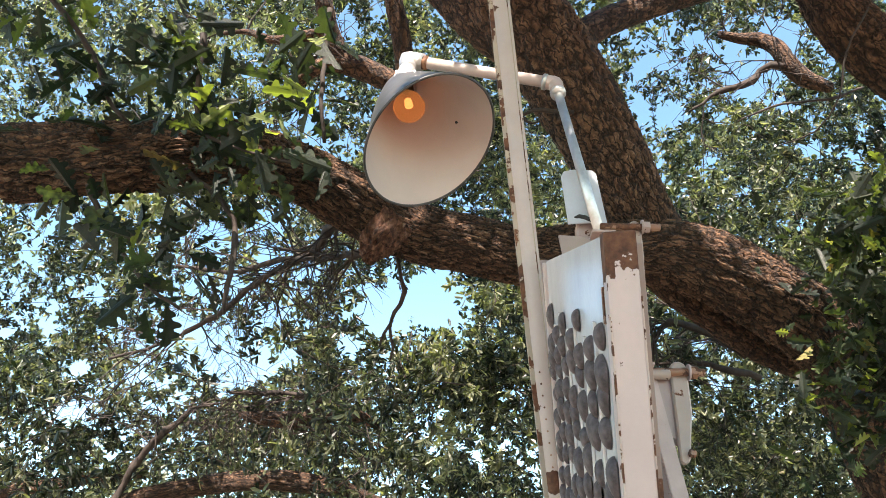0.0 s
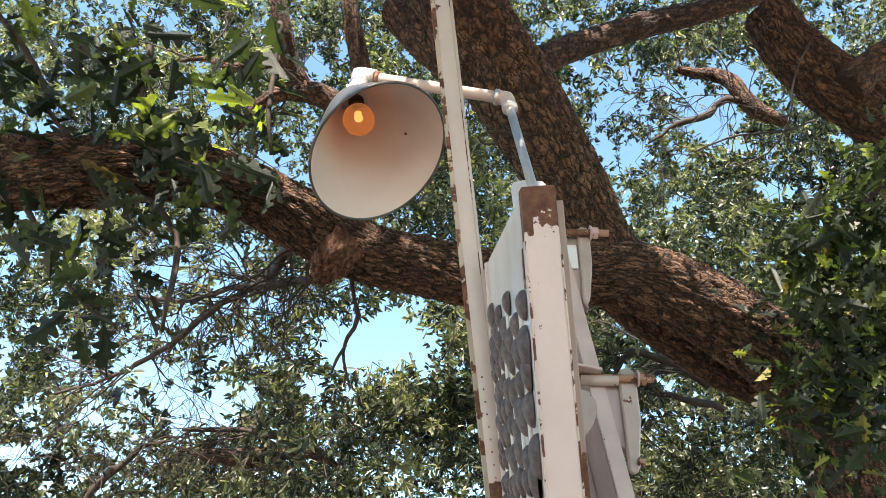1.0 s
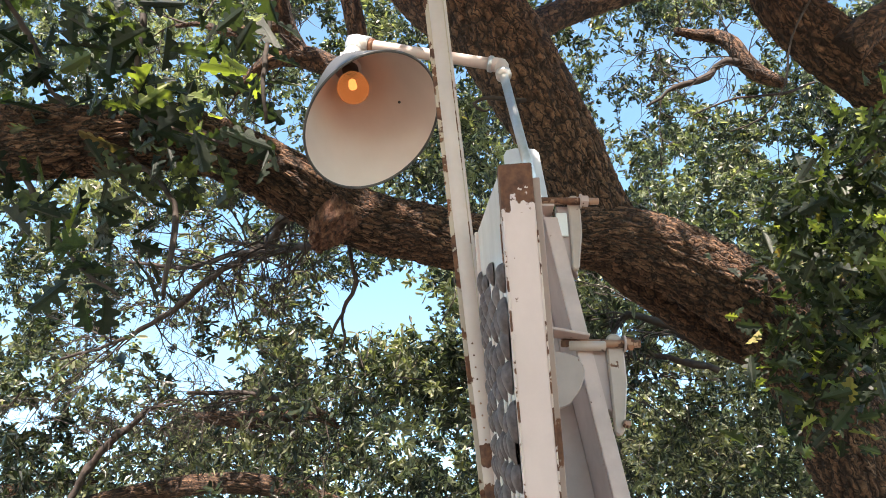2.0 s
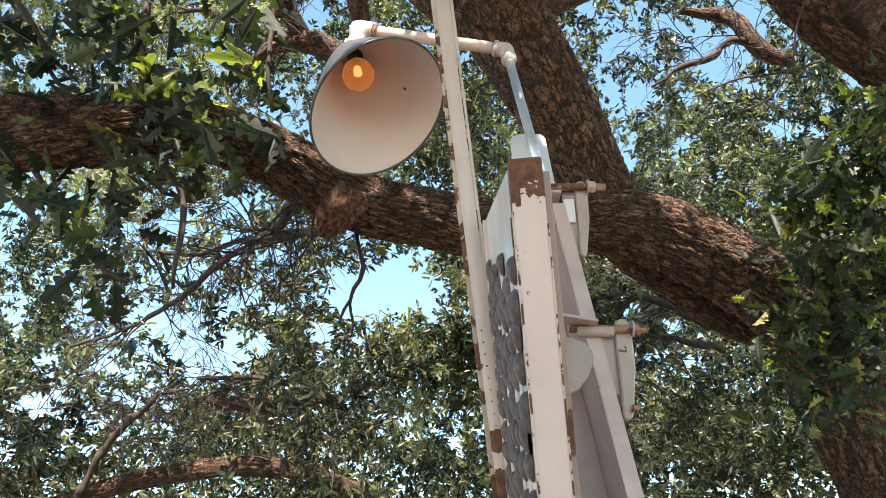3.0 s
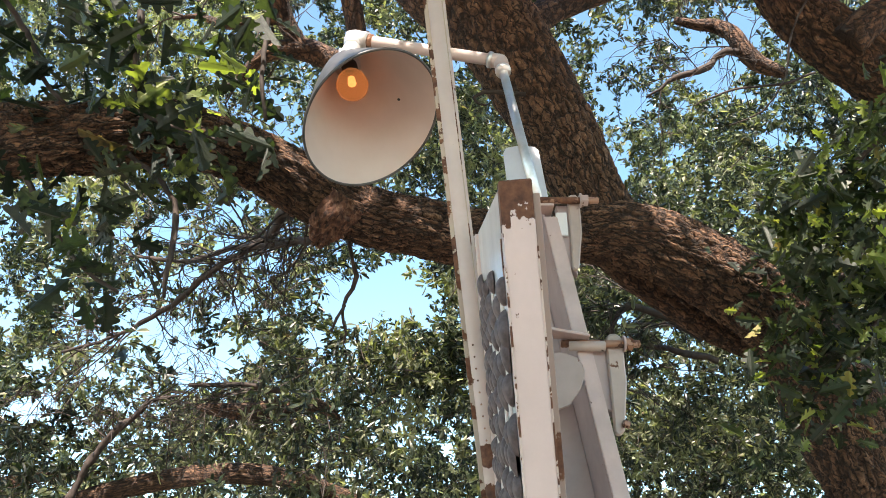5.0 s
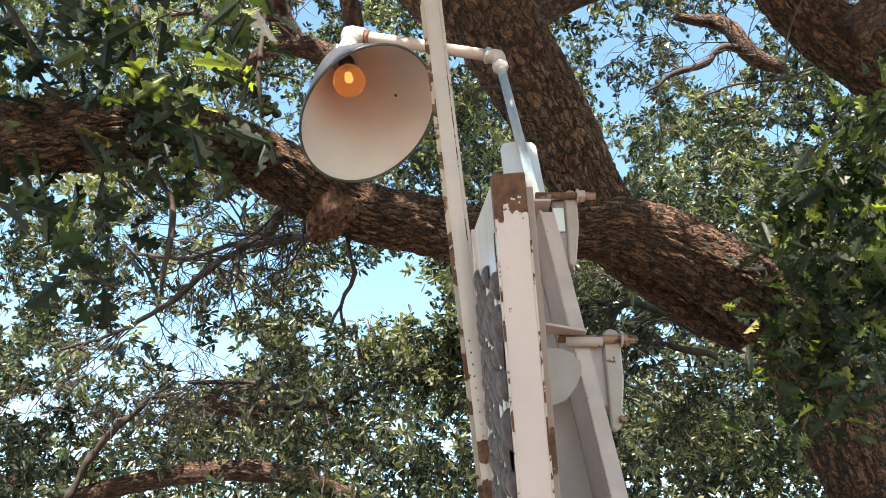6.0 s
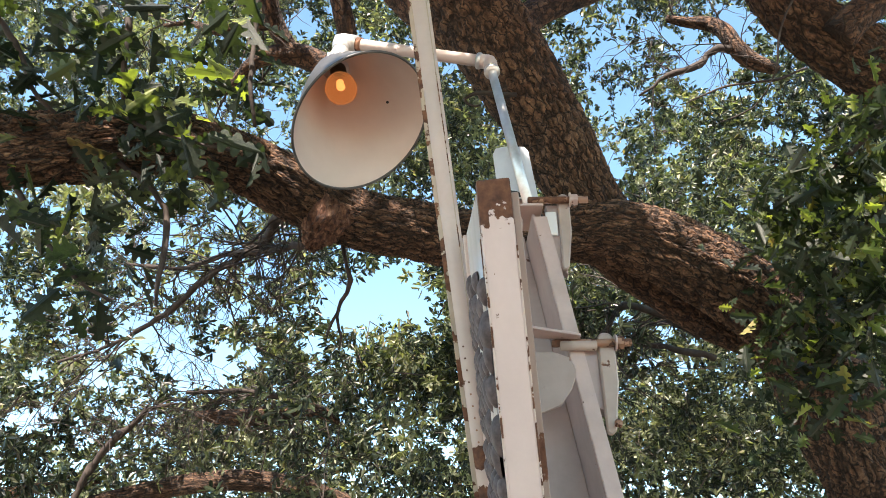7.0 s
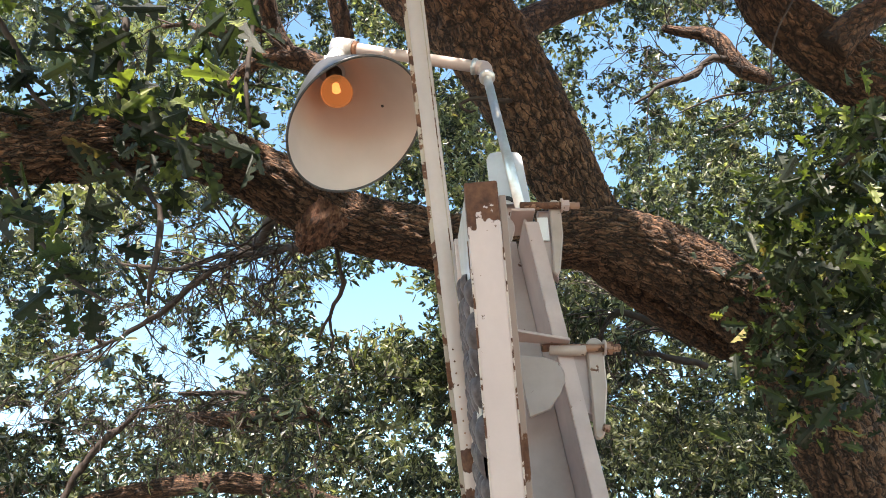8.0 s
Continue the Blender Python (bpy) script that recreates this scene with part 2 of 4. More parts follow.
def rod(a, b, r, sides=20, r2=None, bevel=0.0):
    a, b = Vector(a), Vector(b)
    bm = bmesh.new()
    m = Matrix.Translation((a + b) / 2) @ (b - a).to_track_quat("Z", "Y").to_matrix().to_4x4()
    bmesh.ops.create_cone(bm, cap_ends=True, segments=sides, radius1=r, radius2=r if r2 is None else r2, depth=(b - a).length, matrix=m)
    if bevel:
        bmesh.ops.bevel(bm, geom=[e for e in bm.edges if len(e.link_faces) == 2 and max(len(f.verts) for f in e.link_faces) > 4], offset=bevel, segments=2, affect="EDGES")
    return bm


def smooth_line(points, step):
    """Points (x, y, z, r) along a smooth line through the given ones."""
    p = np.array(points, float)
    p = np.vstack([2 * p[0] - p[1], p, 2 * p[-1] - p[-2]])
    out = []
    for i in range(1, len(p) - 2):
        n = max(2, int(np.linalg.norm(p[i + 1, :3] - p[i, :3]) / step))
        t = np.linspace(0, 1, n, endpoint=False)[:, None]
        a, b2, c, d = p[i - 1], p[i], p[i + 1], p[i + 2]
        out.append(0.5 * (2 * b2 + (c - a) * t + (2 * a - 5 * b2 + 4 * c - d) * t**2 + (3 * b2 - a - 3 * c + d) * t**3))
    return np.vstack(out + [p[-2:-1]])


def swept(line, sides):
    """Rings round a line: vertices as (rings, sides, 3), and the rings' own axes."""
    c, r = line[:, :3], np.maximum(line[:, 3], 0.0008)
    way = np.gradient(c, axis=0)
    way /= np.linalg.norm(way, axis=1)[:, None]
    u = np.cross(way[0], (0.3, 0.2, 0.93))
    us = []
    for w in way:
        u = u - w * (u @ w)
        u /= np.linalg.norm(u)
        us.append(u)
    us = np.array(us)
    vs = np.cross(way, us)
    ang = np.linspace(0, 2 * np.pi, sides, endpoint=False)
    out = us[:, None] * np.cos(ang)[None, :, None] + vs[:, None] * np.sin(ang)[None, :, None]
    return c, r, ang, out


def grid_faces(rings, sides):
    i, j = np.meshgrid(np.arange(rings - 1), np.arange(sides), indexing="ij")
    k = (j + 1) % sides
    return np.stack([i * sides + j, i * sides + k, (i + 1) * sides + k, (i + 1) * sides + j], -1).reshape(-1, 4)


def raw_mesh(name, verts, faces, mat, parent=None, label="", smooth=True):
    me = bpy.data.meshes.new(name)
    me.from_pydata(verts.tolist() if isinstance(verts, np.ndarray) else verts, [], faces.tolist() if isinstance(faces, np.ndarray) else faces)
    me.materials.append(mat)
    if smooth:
        me.polygons.foreach_set("use_smooth", [True] * len(me.polygons))
    ob = new(name, me)
    if parent:
        ob.parent = parent
    return tagged(ob, label)


def cylinder_along(points, r, sides=16):
    line = smooth_line([(*p, r) for p in points], 0.012)
    c, rr, ang, out = swept(line, sides)
    verts = c[:, None] + out * rr[:, None, None]
    faces = grid_faces(len(c), sides).tolist()
    faces += [list(range(sides))[::-1], list(range((len(c) - 1) * sides, len(c) * sides))]
    bm = bmesh.new()
    vs = [bm.verts.new(v) for v in verts.reshape(-1, 3)]
    for f in faces:
        bm.faces.new([vs[i] for i in f])
    return bm


rng = np.random.default_rng(7)


def cells(u, v, around, seed):
    """Cellular noise on a plane that wraps after `around` cells in u: how far the nearest cell border is, and a number for each cell."""
    def h(i, j, k):
        s = np.sin(i * 127.1 + j * 311.7 + k * 74.7 + seed * 13.7) * 43758.5453
        return s - np.floor(s)

    iu, iv = np.floor(u), np.floor(v)
    best, second, mark = np.full(u.shape, 9.0), np.full(u.shape, 9.0), np.zeros(u.shape)
    for du in (-1, 0, 1):
        for dv in (-1, 0, 1):
            a, b2 = iu + du, iv + dv
            wa = np.mod(a, around)
            d = np.hypot(a + 0.15 + 0.7 * h(wa, b2, 1) - u, b2 + 0.15 + 0.7 * h(wa, b2, 2) - v)
            near = d < best
            second = np.where(near, best, np.minimum(second, d))
            mark = np.where(near, h(wa, b2, 3), mark)
            best = np.where(near, d, best)
    return second - best, mark


def patches(u, v, around, seed):
    """Smooth noise about zero on the same plane."""
    def h(i, j):
        s = np.sin(np.mod(i, around) * 157.31 + j * 269.5 + seed * 31.1) * 21758.5453
        return s - np.floor(s) - 0.5

    i, j = np.floor(u), np.floor(v)
    a, b2 = u - i, v - j
    a, b2 = a * a * (3 - 2 * a), b2 * b2 * (3 - 2 * b2)
    return (h(i, j) * (1 - a) + h(i + 1, j) * a) * (1 - b2) + (h(i, j + 1) * (1 - a) + h(i + 1, j + 1) * a) * b2


def limb(name, points, parent, sides=40, step=0.03, relief=0.008, plate=0.035, seed=1, label="", mat=None):
    """A limb with a bark of raised plates between cracks."""
    line = smooth_line(points, step)
    c, r, ang, out = swept(line, sides)
    far = np.r_[0, np.cumsum(np.linalg.norm(np.diff(c, axis=0), axis=1))]
    around = max(5, int(round(2 * np.pi * r.mean() / plate)))
    A, L = np.meshgrid(ang / (2 * np.pi) * around, far, indexing="xy")
    T = A * 2 * np.pi / around
    wu = patches(A, L / plate * 0.6, around, seed + 1) + 0.5 * patches(A * 2, L / plate * 1.7, around * 2, seed + 2)
    wv = patches(A, L / plate * 0.5, around, seed + 3) + 0.5 * patches(A * 2, L / plate * 1.5, around * 2, seed + 4)
    edge, mark = cells(A + 0.9 * wu, L / (plate * 2.7) + 0.8 * wv, around, seed)
    e2, m2 = cells(A * 2 + 0.8 * wv, L / (plate * 1.1) + 0.8 * wu, around * 2, seed + 5)
    crack = np.clip(edge / 0.26, 0, 1) ** 0.7 * (0.68 + 0.32 * np.clip(e2 / 0.3, 0, 1)) * (0.8 + 0.2 * m2)
    lump = np.sin(L * 5.1 + seed) * np.sin(A * 2 * np.pi / around * 2 + seed) + 0.7 * np.sin(L * 11.3 + A * 2 * np.pi / around * 3)
    rad = r[:, None] * (1 + 0.035 * lump) + relief * (crack - 0.6 + 0.5 * (mark - 0.5) + 0.2 * (m2 - 0.5))
    verts = (c[:, None] + out * rad[:, :, None]).reshape(-1, 3)
    faces = grid_faces(len(c), sides).tolist() + [list(range(sides))[::-1], list(range((len(c) - 1) * sides, len(c) * sides))]
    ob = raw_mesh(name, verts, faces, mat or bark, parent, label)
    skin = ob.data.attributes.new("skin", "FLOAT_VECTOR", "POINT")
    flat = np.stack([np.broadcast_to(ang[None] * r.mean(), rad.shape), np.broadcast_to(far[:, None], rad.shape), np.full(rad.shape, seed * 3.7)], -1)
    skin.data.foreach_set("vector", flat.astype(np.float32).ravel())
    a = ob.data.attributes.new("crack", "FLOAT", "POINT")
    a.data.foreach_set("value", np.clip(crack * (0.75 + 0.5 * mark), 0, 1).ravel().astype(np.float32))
    return ob


def twig(name, points, parent, label="", sides=8, step=0.04):
    line = smooth_line(points, step)
    jit = rng.normal(0, 1, (len(line), 3)) * np.clip(line[:, 3:4] * 0.25, 0, 0.006)
    line[:, :3] += jit
    c, r, ang, out = swept(line, sides)
    verts = (c[:, None] + out * (r[:, None] * (1 + 0.12 * rng.normal(0, 1, (len(c), 1))))[:, :, None]).reshape(-1, 3)
    faces = grid_faces(len(c), sides).tolist() + [list(range(sides))[::-1], list(range((len(c) - 1) * sides, len(c) * sides))]
    return raw_mesh(name, verts, faces, twig_bark, parent, label)


# ---- ground ----
gv, gf, n = [], [], 60
for i in range(n + 1):
    for j in range(n + 1):
        gx, gy = ((i / n * 2 - 1) ** 3) * 600, ((j / n * 2 - 1) ** 3) * 600
        gv.append((gx, gy, 0.02 * noise.noise((gx * 0.7, gy * 0.7, 0)) if abs(gx) < 40 and abs(gy) < 40 else 0.0))
gf = [(i * (n + 1) + j, (i + 1) * (n + 1) + j, (i + 1) * (n + 1) + j + 1, i * (n + 1) + j + 1) for i in range(n) for j in range(n)]
ground = tagged(raw_mesh("ground", gv, gf, soil), "dry pale bare earth under the oak trees", "ground", kind="structure")

# ---- leaning mast: a local frame with x across its front, y towards its back, z along it ----
MAST = Matrix(((0.9962, 0.0174, -0.0848, 0.0582), (-0.0519, 0.9042, -0.4239, 0.5329), (0.0693, 0.4267, 0.9017, 1.9615), (0, 0, 0, 1)))
W, FOOT = 0.0297, -2.12
mast = thing("leaning_mast", "cream-painted steel mast with rusty top, leaning over bare earth", "mast", MAST)
part("front_tube", box(0, W, 0, 0.022, FOOT, 0, 0.0018), cream_end, mast, "cream paint peeled to rust at the top end")
part("edge_strip", box(W + 0.0008, W + 0.0075, 0.012, 0.030, FOOT, -0.012, 0.001), lip_paint, mast)
part("side_panel", box(0.002, 0.006, 0.0225, 0.575, FOOT, -0.002, 0.001), white_panel, mast, "glossy white sheet steel side panel")
part("back_edge", box(-0.004, 0.010, 0.5755, 0.590, FOOT, -0.004, 0.002), cream, mast)
for k in range(6):
    part("panel_rib", box(-0.0016, 0.0018, 0.094 + k * 0.080, 0.100 + k * 0.080, FOOT, -0.085 - 0.02 * (k % 2), 0.0008), white_panel, mast)
part("edge_rust", box(W - 0.0006, W + 0.0009, -0.0006, 0.004, FOOT, -0.06, 0.0004), patchy_rust, mast, "dark rust line along the edge")
part("edge_rust", box(-0.0007, 0.0012, -0.0006, 0.004, -0.6, -0.075, 0.0004), patchy_rust, mast, "dark rust line along the edge")
part("rust_flake", box(-0.0006, 0.0016, 0.026, 0.034, -0.085, -0.05, 0.0004), rust_steel, mast)


def scoop(width, height, depth):
    """A pressed teardrop boss that bulges from the panel, steep towards the front and drawn out towards its tail."""
    bm = bmesh.new()
    nu, nv = 10, 8
    rows = []
    for j in range(nv + 1):
        p = (j / nv - 0.5) * math.pi
        swell = max(0.0, math.cos(p)) ** 0.7
        for i in range(nu + 1):
            q = i / nu * math.pi
            low = 1.0 + 0.35 * max(0.0, -math.cos(q))
            rows.append(bm.verts.new((-depth * math.sin(q) * swell, width * 0.5 * math.sin(p), height / 2 * math.cos(q) * swell * low)))
    for j in range(nv):
        for i in range(nu):
            k = j * (nu + 1) + i
            bm.faces.new((rows[k], rows[k + 1], rows[k + nu + 2], rows[k + nu + 1]))
    bmesh.ops.remove_doubles(bm, verts=bm.verts, dist=1e-5)
    me = bpy.data.meshes.new("scoop")
    bm.to_mesh(me)
    bm.free()
    me.materials.append(scoop_steel)
    me.polygons.foreach_set("use_smooth", [True] * len(me.polygons))
    return me


scoops = [scoop(0.040, 0.030, 0.0090), scoop(0.032, 0.028, 0.0100), scoop(0.046, 0.034, 0.0100), scoop(0.034, 0.024, 0.0090)]
for k in range(7):
    for row in range(42):
        ob = new("scoop", scoops[rng.integers(4)])
        ob.parent = mast
        z = -0.098 - row * 0.031 - 0.018 * (k % 2) + rng.normal(0, 0.005)
        ob.matrix_local = pose(0.0016, 0.062 + k * 0.080 + rng.normal(0, 0.009), z, rng.normal(0, 14), 0, rng.normal(0, 4))

# ---- pipe that runs beside the mast ----
pipe = thing("painted_pipe", "long cream-painted steel pipe, rusty low down, beside the mast", "pipe", MAST)
low, high = Vector((0.052, 0.56, -2.1)), Vector((-0.045, 0.630, 0.62))
along = high - low
pipe_m = MAST @ Matrix.Translation(low + along * ((0 - low.z) / along.z)) @ Vector((0, 0, 1)).rotation_difference(along).to_matrix().to_4x4()
pipe.matrix_world = pipe_m
part("pipe", rod((0, 0, -2.05), (0, 0, 0.75), 0.0165, 28), cream_pipe, pipe, "cream paint with rust patches", True)
part("seam_strip", box(0.0135, 0.0175, -0.004, 0.004, -1.6, 0.74, 0.001), cream_pipe, pipe)
part("groove", box(0.0105, 0.0125, -0.0128, -0.010, -1.6, 0.74, 0.0004), pipe_rust, pipe, "brown groove line")
part("dark_strip", box(-0.0215, -0.0135, -0.009, 0.010, -1.6, 0.74, 0.001), pipe_rust, pipe, "dark rough rusty edge strip")
for k in range(9):
    z = -0.19 - 0.02 * k
    part("rivet", rod((-0.006 + 0.0005 * k, -0.0158, z), (-0.006 + 0.0005 * k, -0.0172, z), 0.0017, 8), rust_steel, pipe)
for k in range(4):
    z = -0.17 - 0.024 * k
    part("clip", box(0.0155, 0.0215, -0.004, 0.003, z, z + 0.007, 0.0008), rust_steel, pipe)


# ---- upright rear post ----
def on_post(x, y, z):
    """A place on the post, which leans a little, from its place at the height 2.128."""
    return Vector((x - 0.15 * (z - 2.128), y, z))


def post_plate(x0, x1, y0, y1, z0, z1, bevel=0.0012):
    bm = bmesh.new()
    vs = [bm.verts.new(on_post(x, y, z)) for z in (z0, z1) for x, y in ((x0, y0), (x1, y0), (x1, y1), (x0, y1))]
    for f in ((0, 1, 2, 3), (4, 5, 6, 7), (0, 1, 5, 4), (1, 2, 6, 5), (2, 3, 7, 6), (3, 0, 4, 7)):
        bm.faces.new([vs[i] for i in f])
    bmesh.ops.bevel(bm, geom=bm.edges[:], offset=bevel, segments=2, affect="EDGES")
    return bm


post = thing("rear_post", "weathered white-grey steel channel post behind the leaning mast", "post")
part("web", post_plate(0.08, 0.240, 1.340, 1.348, 0, 2.36), stained_shade, post, "web with rust stains, shade put into its darker paint")
part("inner_side", post_plate(0.2405, 0.246, 1.2235, 1.3475, 0, 2.345), stained_shade, post)
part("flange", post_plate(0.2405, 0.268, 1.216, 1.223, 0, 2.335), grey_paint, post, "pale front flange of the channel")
part("top_shelf", prism([on_post(0.215, 1.20, 2.350), on_post(0.262, 1.20, 2.350), on_post(0.262, 1.30, 2.350), on_post(0.215, 1.30, 2.350)], (0, 0, 0.006)), grey_paint, post)
part("shelf", prism([on_post(0.16, 1.16, 2.080), on_post(0.262, 1.185, 2.072), on_post(0.262, 1.21, 2.072), on_post(0.16, 1.21, 2.080)], (0, 0, 0.005)), grey_paint, post)


def gusset(cx, cz, w, h):
    shape = ((-0.05 / w, -0.08), (0, -0.12), (0.46, -0.22), (0.60, -0.36), (0.63, -0.48), (0.56, -0.62), (0.26, -0.88), (-0.3, -1.18), (-0.05 / w, -1.34))
    pts = [on_post(cx + w * u, 1.195, cz + h * v) for u, v in shape]
    return prism(pts, (0, 0.008, 0), 0.0015)


part("gusset", gusset(0.213, 2.056, 0.043, 0.088), gusset_paint, post)
part("gusset", gusset(0.196, 2.345, 0.028, 0.07), gusset_paint, post)


def link(x, z, high, wide, bolt_from, bolt_to, nut_paint, y=1.22):
    """A flat bar with a rounded head, its bolt, spacer and nut."""
    ob = thing("link_bar", "weathered white flat steel link bar bolted to the post", "bracket", group="link bars on the post")
    pts = [(x + wide / 2 * math.cos(a), y - 0.006, z - wide / 2 + wide / 2 * math.sin(a)) for a in [i / 10 * math.pi for i in range(11)]]
    lean = -0.035 * high
    pts += [(x - wide * 0.5, y - 0.006, z - high * 0.55), (x - wide * 0.34 + lean, y - 0.006, z - high * 0.97), (x - wide * 0.1 + lean, y - 0.006, z - high), (x + wide * 0.22 + lean, y - 0.006, z - high * 0.96), (x + wide * 0.46, y - 0.006, z - high * 0.5)]
    part("bar", prism(pts, (0, 0.012, 0), 0.003), link_paint, ob)
    bz = z - wide * 0.55 - 0.006
    part("bolt", rod((bolt_from, y - 0.012, bz), (bolt_to, y - 0.012, bz), 0.0072, 16, None, 0.001), rust_steel, ob, "rusty bolt shank", True)
    part("nut", rod((x + wide / 2 + 0.001, y - 0.012, bz), (x + wide / 2 + 0.014, y - 0.012, bz), 0.0125, 6, None, 0.001), nut_paint, ob)
    part("washer", rod((x + wide / 2 - 0.002, y - 0.012, bz), (x + wide / 2 + 0.001, y - 0.012, bz), 0.0145, 20), grey_paint, ob)
    return ob


top_link = link(0.271, 2.386, 0.17, 0.024, 0.20, 0.318, grey_paint)
low_link = link(0.3190, 2.090, 0.185, 0.031, 0.222, 0.362, rust_steel)
part("spacer", rod((0.235, 1.208, 2.0625), (0.300, 1.208, 2.0625), 0.0095, 18, None, 0.001), link_paint, low_link, "spacer tube with worn pinkish paint", True)
part("side_plate", prism([(0.268, 1.225, 2.075), (0.307, 1.225, 2.07), (0.316, 1.225, 1.99), (0.312, 1.225, 1.945), (0.292, 1.225, 1.955)], (0, 0.03, 0), 0.002), stained_shade, low_link)
part("end_nut", rod((0.316, 1.208, 1.925), (0.327, 1.208, 1.922), 0.007, 6, None, 0.001), rust_steel, low_link, "small rusty nut")
part("side_plate", prism([(0.236, 1.224, 2.365), (0.262, 1.224, 2.365), (0.268, 1.224, 2.21), (0.25, 1.224, 2.23)], (0, 0.02, 0), 0.002), stained_shade, top_link)
# White plate added for a sunlit spot; the brightness is in its colour.
part("sun_spot", box(0.2335, 0.2555, 1.2165, 1.2225, 2.292, 2.345, 0.002), white_panel, top_link, "white plate standing for a bright sunlit spot")

# ---- lamp on its conduit ----
lamp = thing("pipe_lamp", "enamelled reflector lamp on a galvanised pipe arm, bulb glowing dim amber", "lamp")
elbow_l, elbow_r = Vector((-0.2326, 1.4704, 3.0516)), Vector((0.1617, 1.4261, 2.9314))
arm_way = (elbow_r - elbow_l).normalized()
part("arm", rod(elbow_l + arm_way * 0.02, elbow_r - arm_way * 0.02, 0.0158, 20), cream, lamp, "cream-painted pipe arm", True)
down = (Vector((0.2085, 1.2900, 2.4365)) - elbow_r).normalized()
part("conduit", rod(elbow_r + down * 0.03, elbow_r + down * 0.585, 0.0112, 20), galvanised, lamp, "", True)
corner = [elbow_r - arm_way * 0.03, elbow_r - arm_way * 0.012, elbow_r + (down - arm_way) * 0.004 + Vector((0.003, 0, 0.002)), elbow_r + down * 0.014, elbow_r + down * 0.038]
part("elbow", cylinder_along(corner, 0.0192), cream, lamp, "cast pipe elbow", True)
part("collar", rod(elbow_r - arm_way * 0.034, elbow_r - arm_way * 0.022, 0.0218, 20, None, 0.002), galvanised, lamp, "", True)
part("collar", rod(elbow_r + down * 0.036, elbow_r + down * 0.052, 0.0205, 20, None, 0.002), galvanised, lamp, "", True)
neck = Vector((-0.2395, 1.4394, 2.930))
drop = Vector((-0.006, -0.02, -0.12)).normalized()
part("fitting", cylinder_along([elbow_l + arm_way * 0.042, elbow_l + arm_way * 0.014, elbow_l - arm_way * 0.004, elbow_l + drop * 0.022, elbow_l + drop * 0.04], 0.0245), galvanised, lamp, "cast pipe fitting", True)
part("collar", rod(elbow_l + arm_way * 0.040, elbow_l + arm_way * 0.056, 0.0195, 20, None, 0.002), rust_steel, lamp, "", True)
part("neck", rod(elbow_l + drop * 0.036, neck + drop * 0.01, 0.022, 24, 0.036, 0.002), galvanised, lamp, "ribbed socket neck", True)
for k in range(10):
    a = k / 10 * 2 * math.pi
    p = elbow_l + drop * 0.085 + Vector((math.cos(a), math.sin(a), 0)) * 0.030
    part("neck_rib", box(-0.003, 0.003, -0.003, 0.003, -0.016, 0.016, 0.001, Matrix.Translation(p)), galvanised, lamp)

mouth, facing, MOUTH_R = Vector((-0.1532, 1.3657, 2.6875)), Vector((0.5258, -0.284, -0.8018)).normalized(), 0.1765


def shade_ring(t, extra):
    """A ring of the reflector from its neck, t = 0, to its mouth, t = 1."""
    way = drop.lerp(facing, min(1.0, 0.25 + 0.75 * t ** 0.6)).normalized()
    c = neck.lerp(mouth, t)
    r = 0.038 + (MOUTH_R - 0.038) * t ** 0.85 + extra
    q = way.to_track_quat("Z", "Y").to_matrix()
    return [c + q @ Vector((r * math.cos(a), r * math.sin(a), 0)) for a in [i / 72 * 2 * math.pi for i in range(72)]]


def shade_mesh(extra, steps=14):
    bm = bmesh.new()
    rings = [[bm.verts.new(p) for p in shade_ring(i / steps, extra)] for i in range(steps + 1)]
    for a, b2 in zip(rings, rings[1:]):
        for i in range(72):
            bm.faces.new((a[i], a[(i + 1) % 72], b2[(i + 1) % 72], b2[i]))
    return bm, rings


bm, rings = shade_mesh(0.0)
bm.faces.new(rings[0])
part("shade_inside", bm, enamel, lamp, "off-white enamelled inside of the reflector", True)
bm, rings = shade_mesh(0.003)
part("shade", bm, shade_outside, lamp, "dark enamelled outside of the reflector", True)
ring = [mouth + facing.to_track_quat("Z", "Y").to_matrix() @ Vector(((MOUTH_R + 0.0015) * math.cos(i / 60 * 2 * math.pi), (MOUTH_R + 0.0015) * math.sin(i / 60 * 2 * math.pi), 0)) for i in range(61)]
part("rim", cylinder_along(ring, 0.0032, 10), shade_outside, lamp, "rolled dark rim", True)
part("chip", rod(Vector((-0.0940, 1.3480, 2.7370)), Vector((-0.0944, 1.3470, 2.7358)), 0.0035, 9), black, lamp, "small dark chip in the enamel")
bulb_c = Vector((-0.2180, 1.4123, 2.8370))
bulb_way = (drop + facing * 0.6).normalized()
bm = bmesh.new()
prof = [(-0.075, 0.014), (-0.055, 0.0155), (-0.040, 0.024), (-0.022, 0.036), (0.0, 0.0415), (0.018, 0.038), (0.032, 0.026), (0.040, 0.012)]
q = bulb_way.to_track_quat("Z", "Y").to_matrix()
rings = [[bm.verts.new(bulb_c + q @ Vector((r * math.cos(i / 28 * 2 * math.pi), r * math.sin(i / 28 * 2 * math.pi), z))) for i in range(28)] for z, r in prof]
for a, b2 in zip(rings, rings[1:]):
    for i in range(28):
        bm.faces.new((a[i], a[(i + 1) % 28], b2[(i + 1) % 28], b2[i]))
bm.faces.new(rings[0])
bm.faces.new(rings[-1])
bulb = part("bulb", bm, bulb_glass, lamp, "dim amber glowing glass bulb", True)
part("filament", rod(bulb_c - bulb_way * 0.026, bulb_c - bulb_way * 0.002, 0.007, 12, 0.010, 0.003), filament, bulb, "glowing amber filament", True)
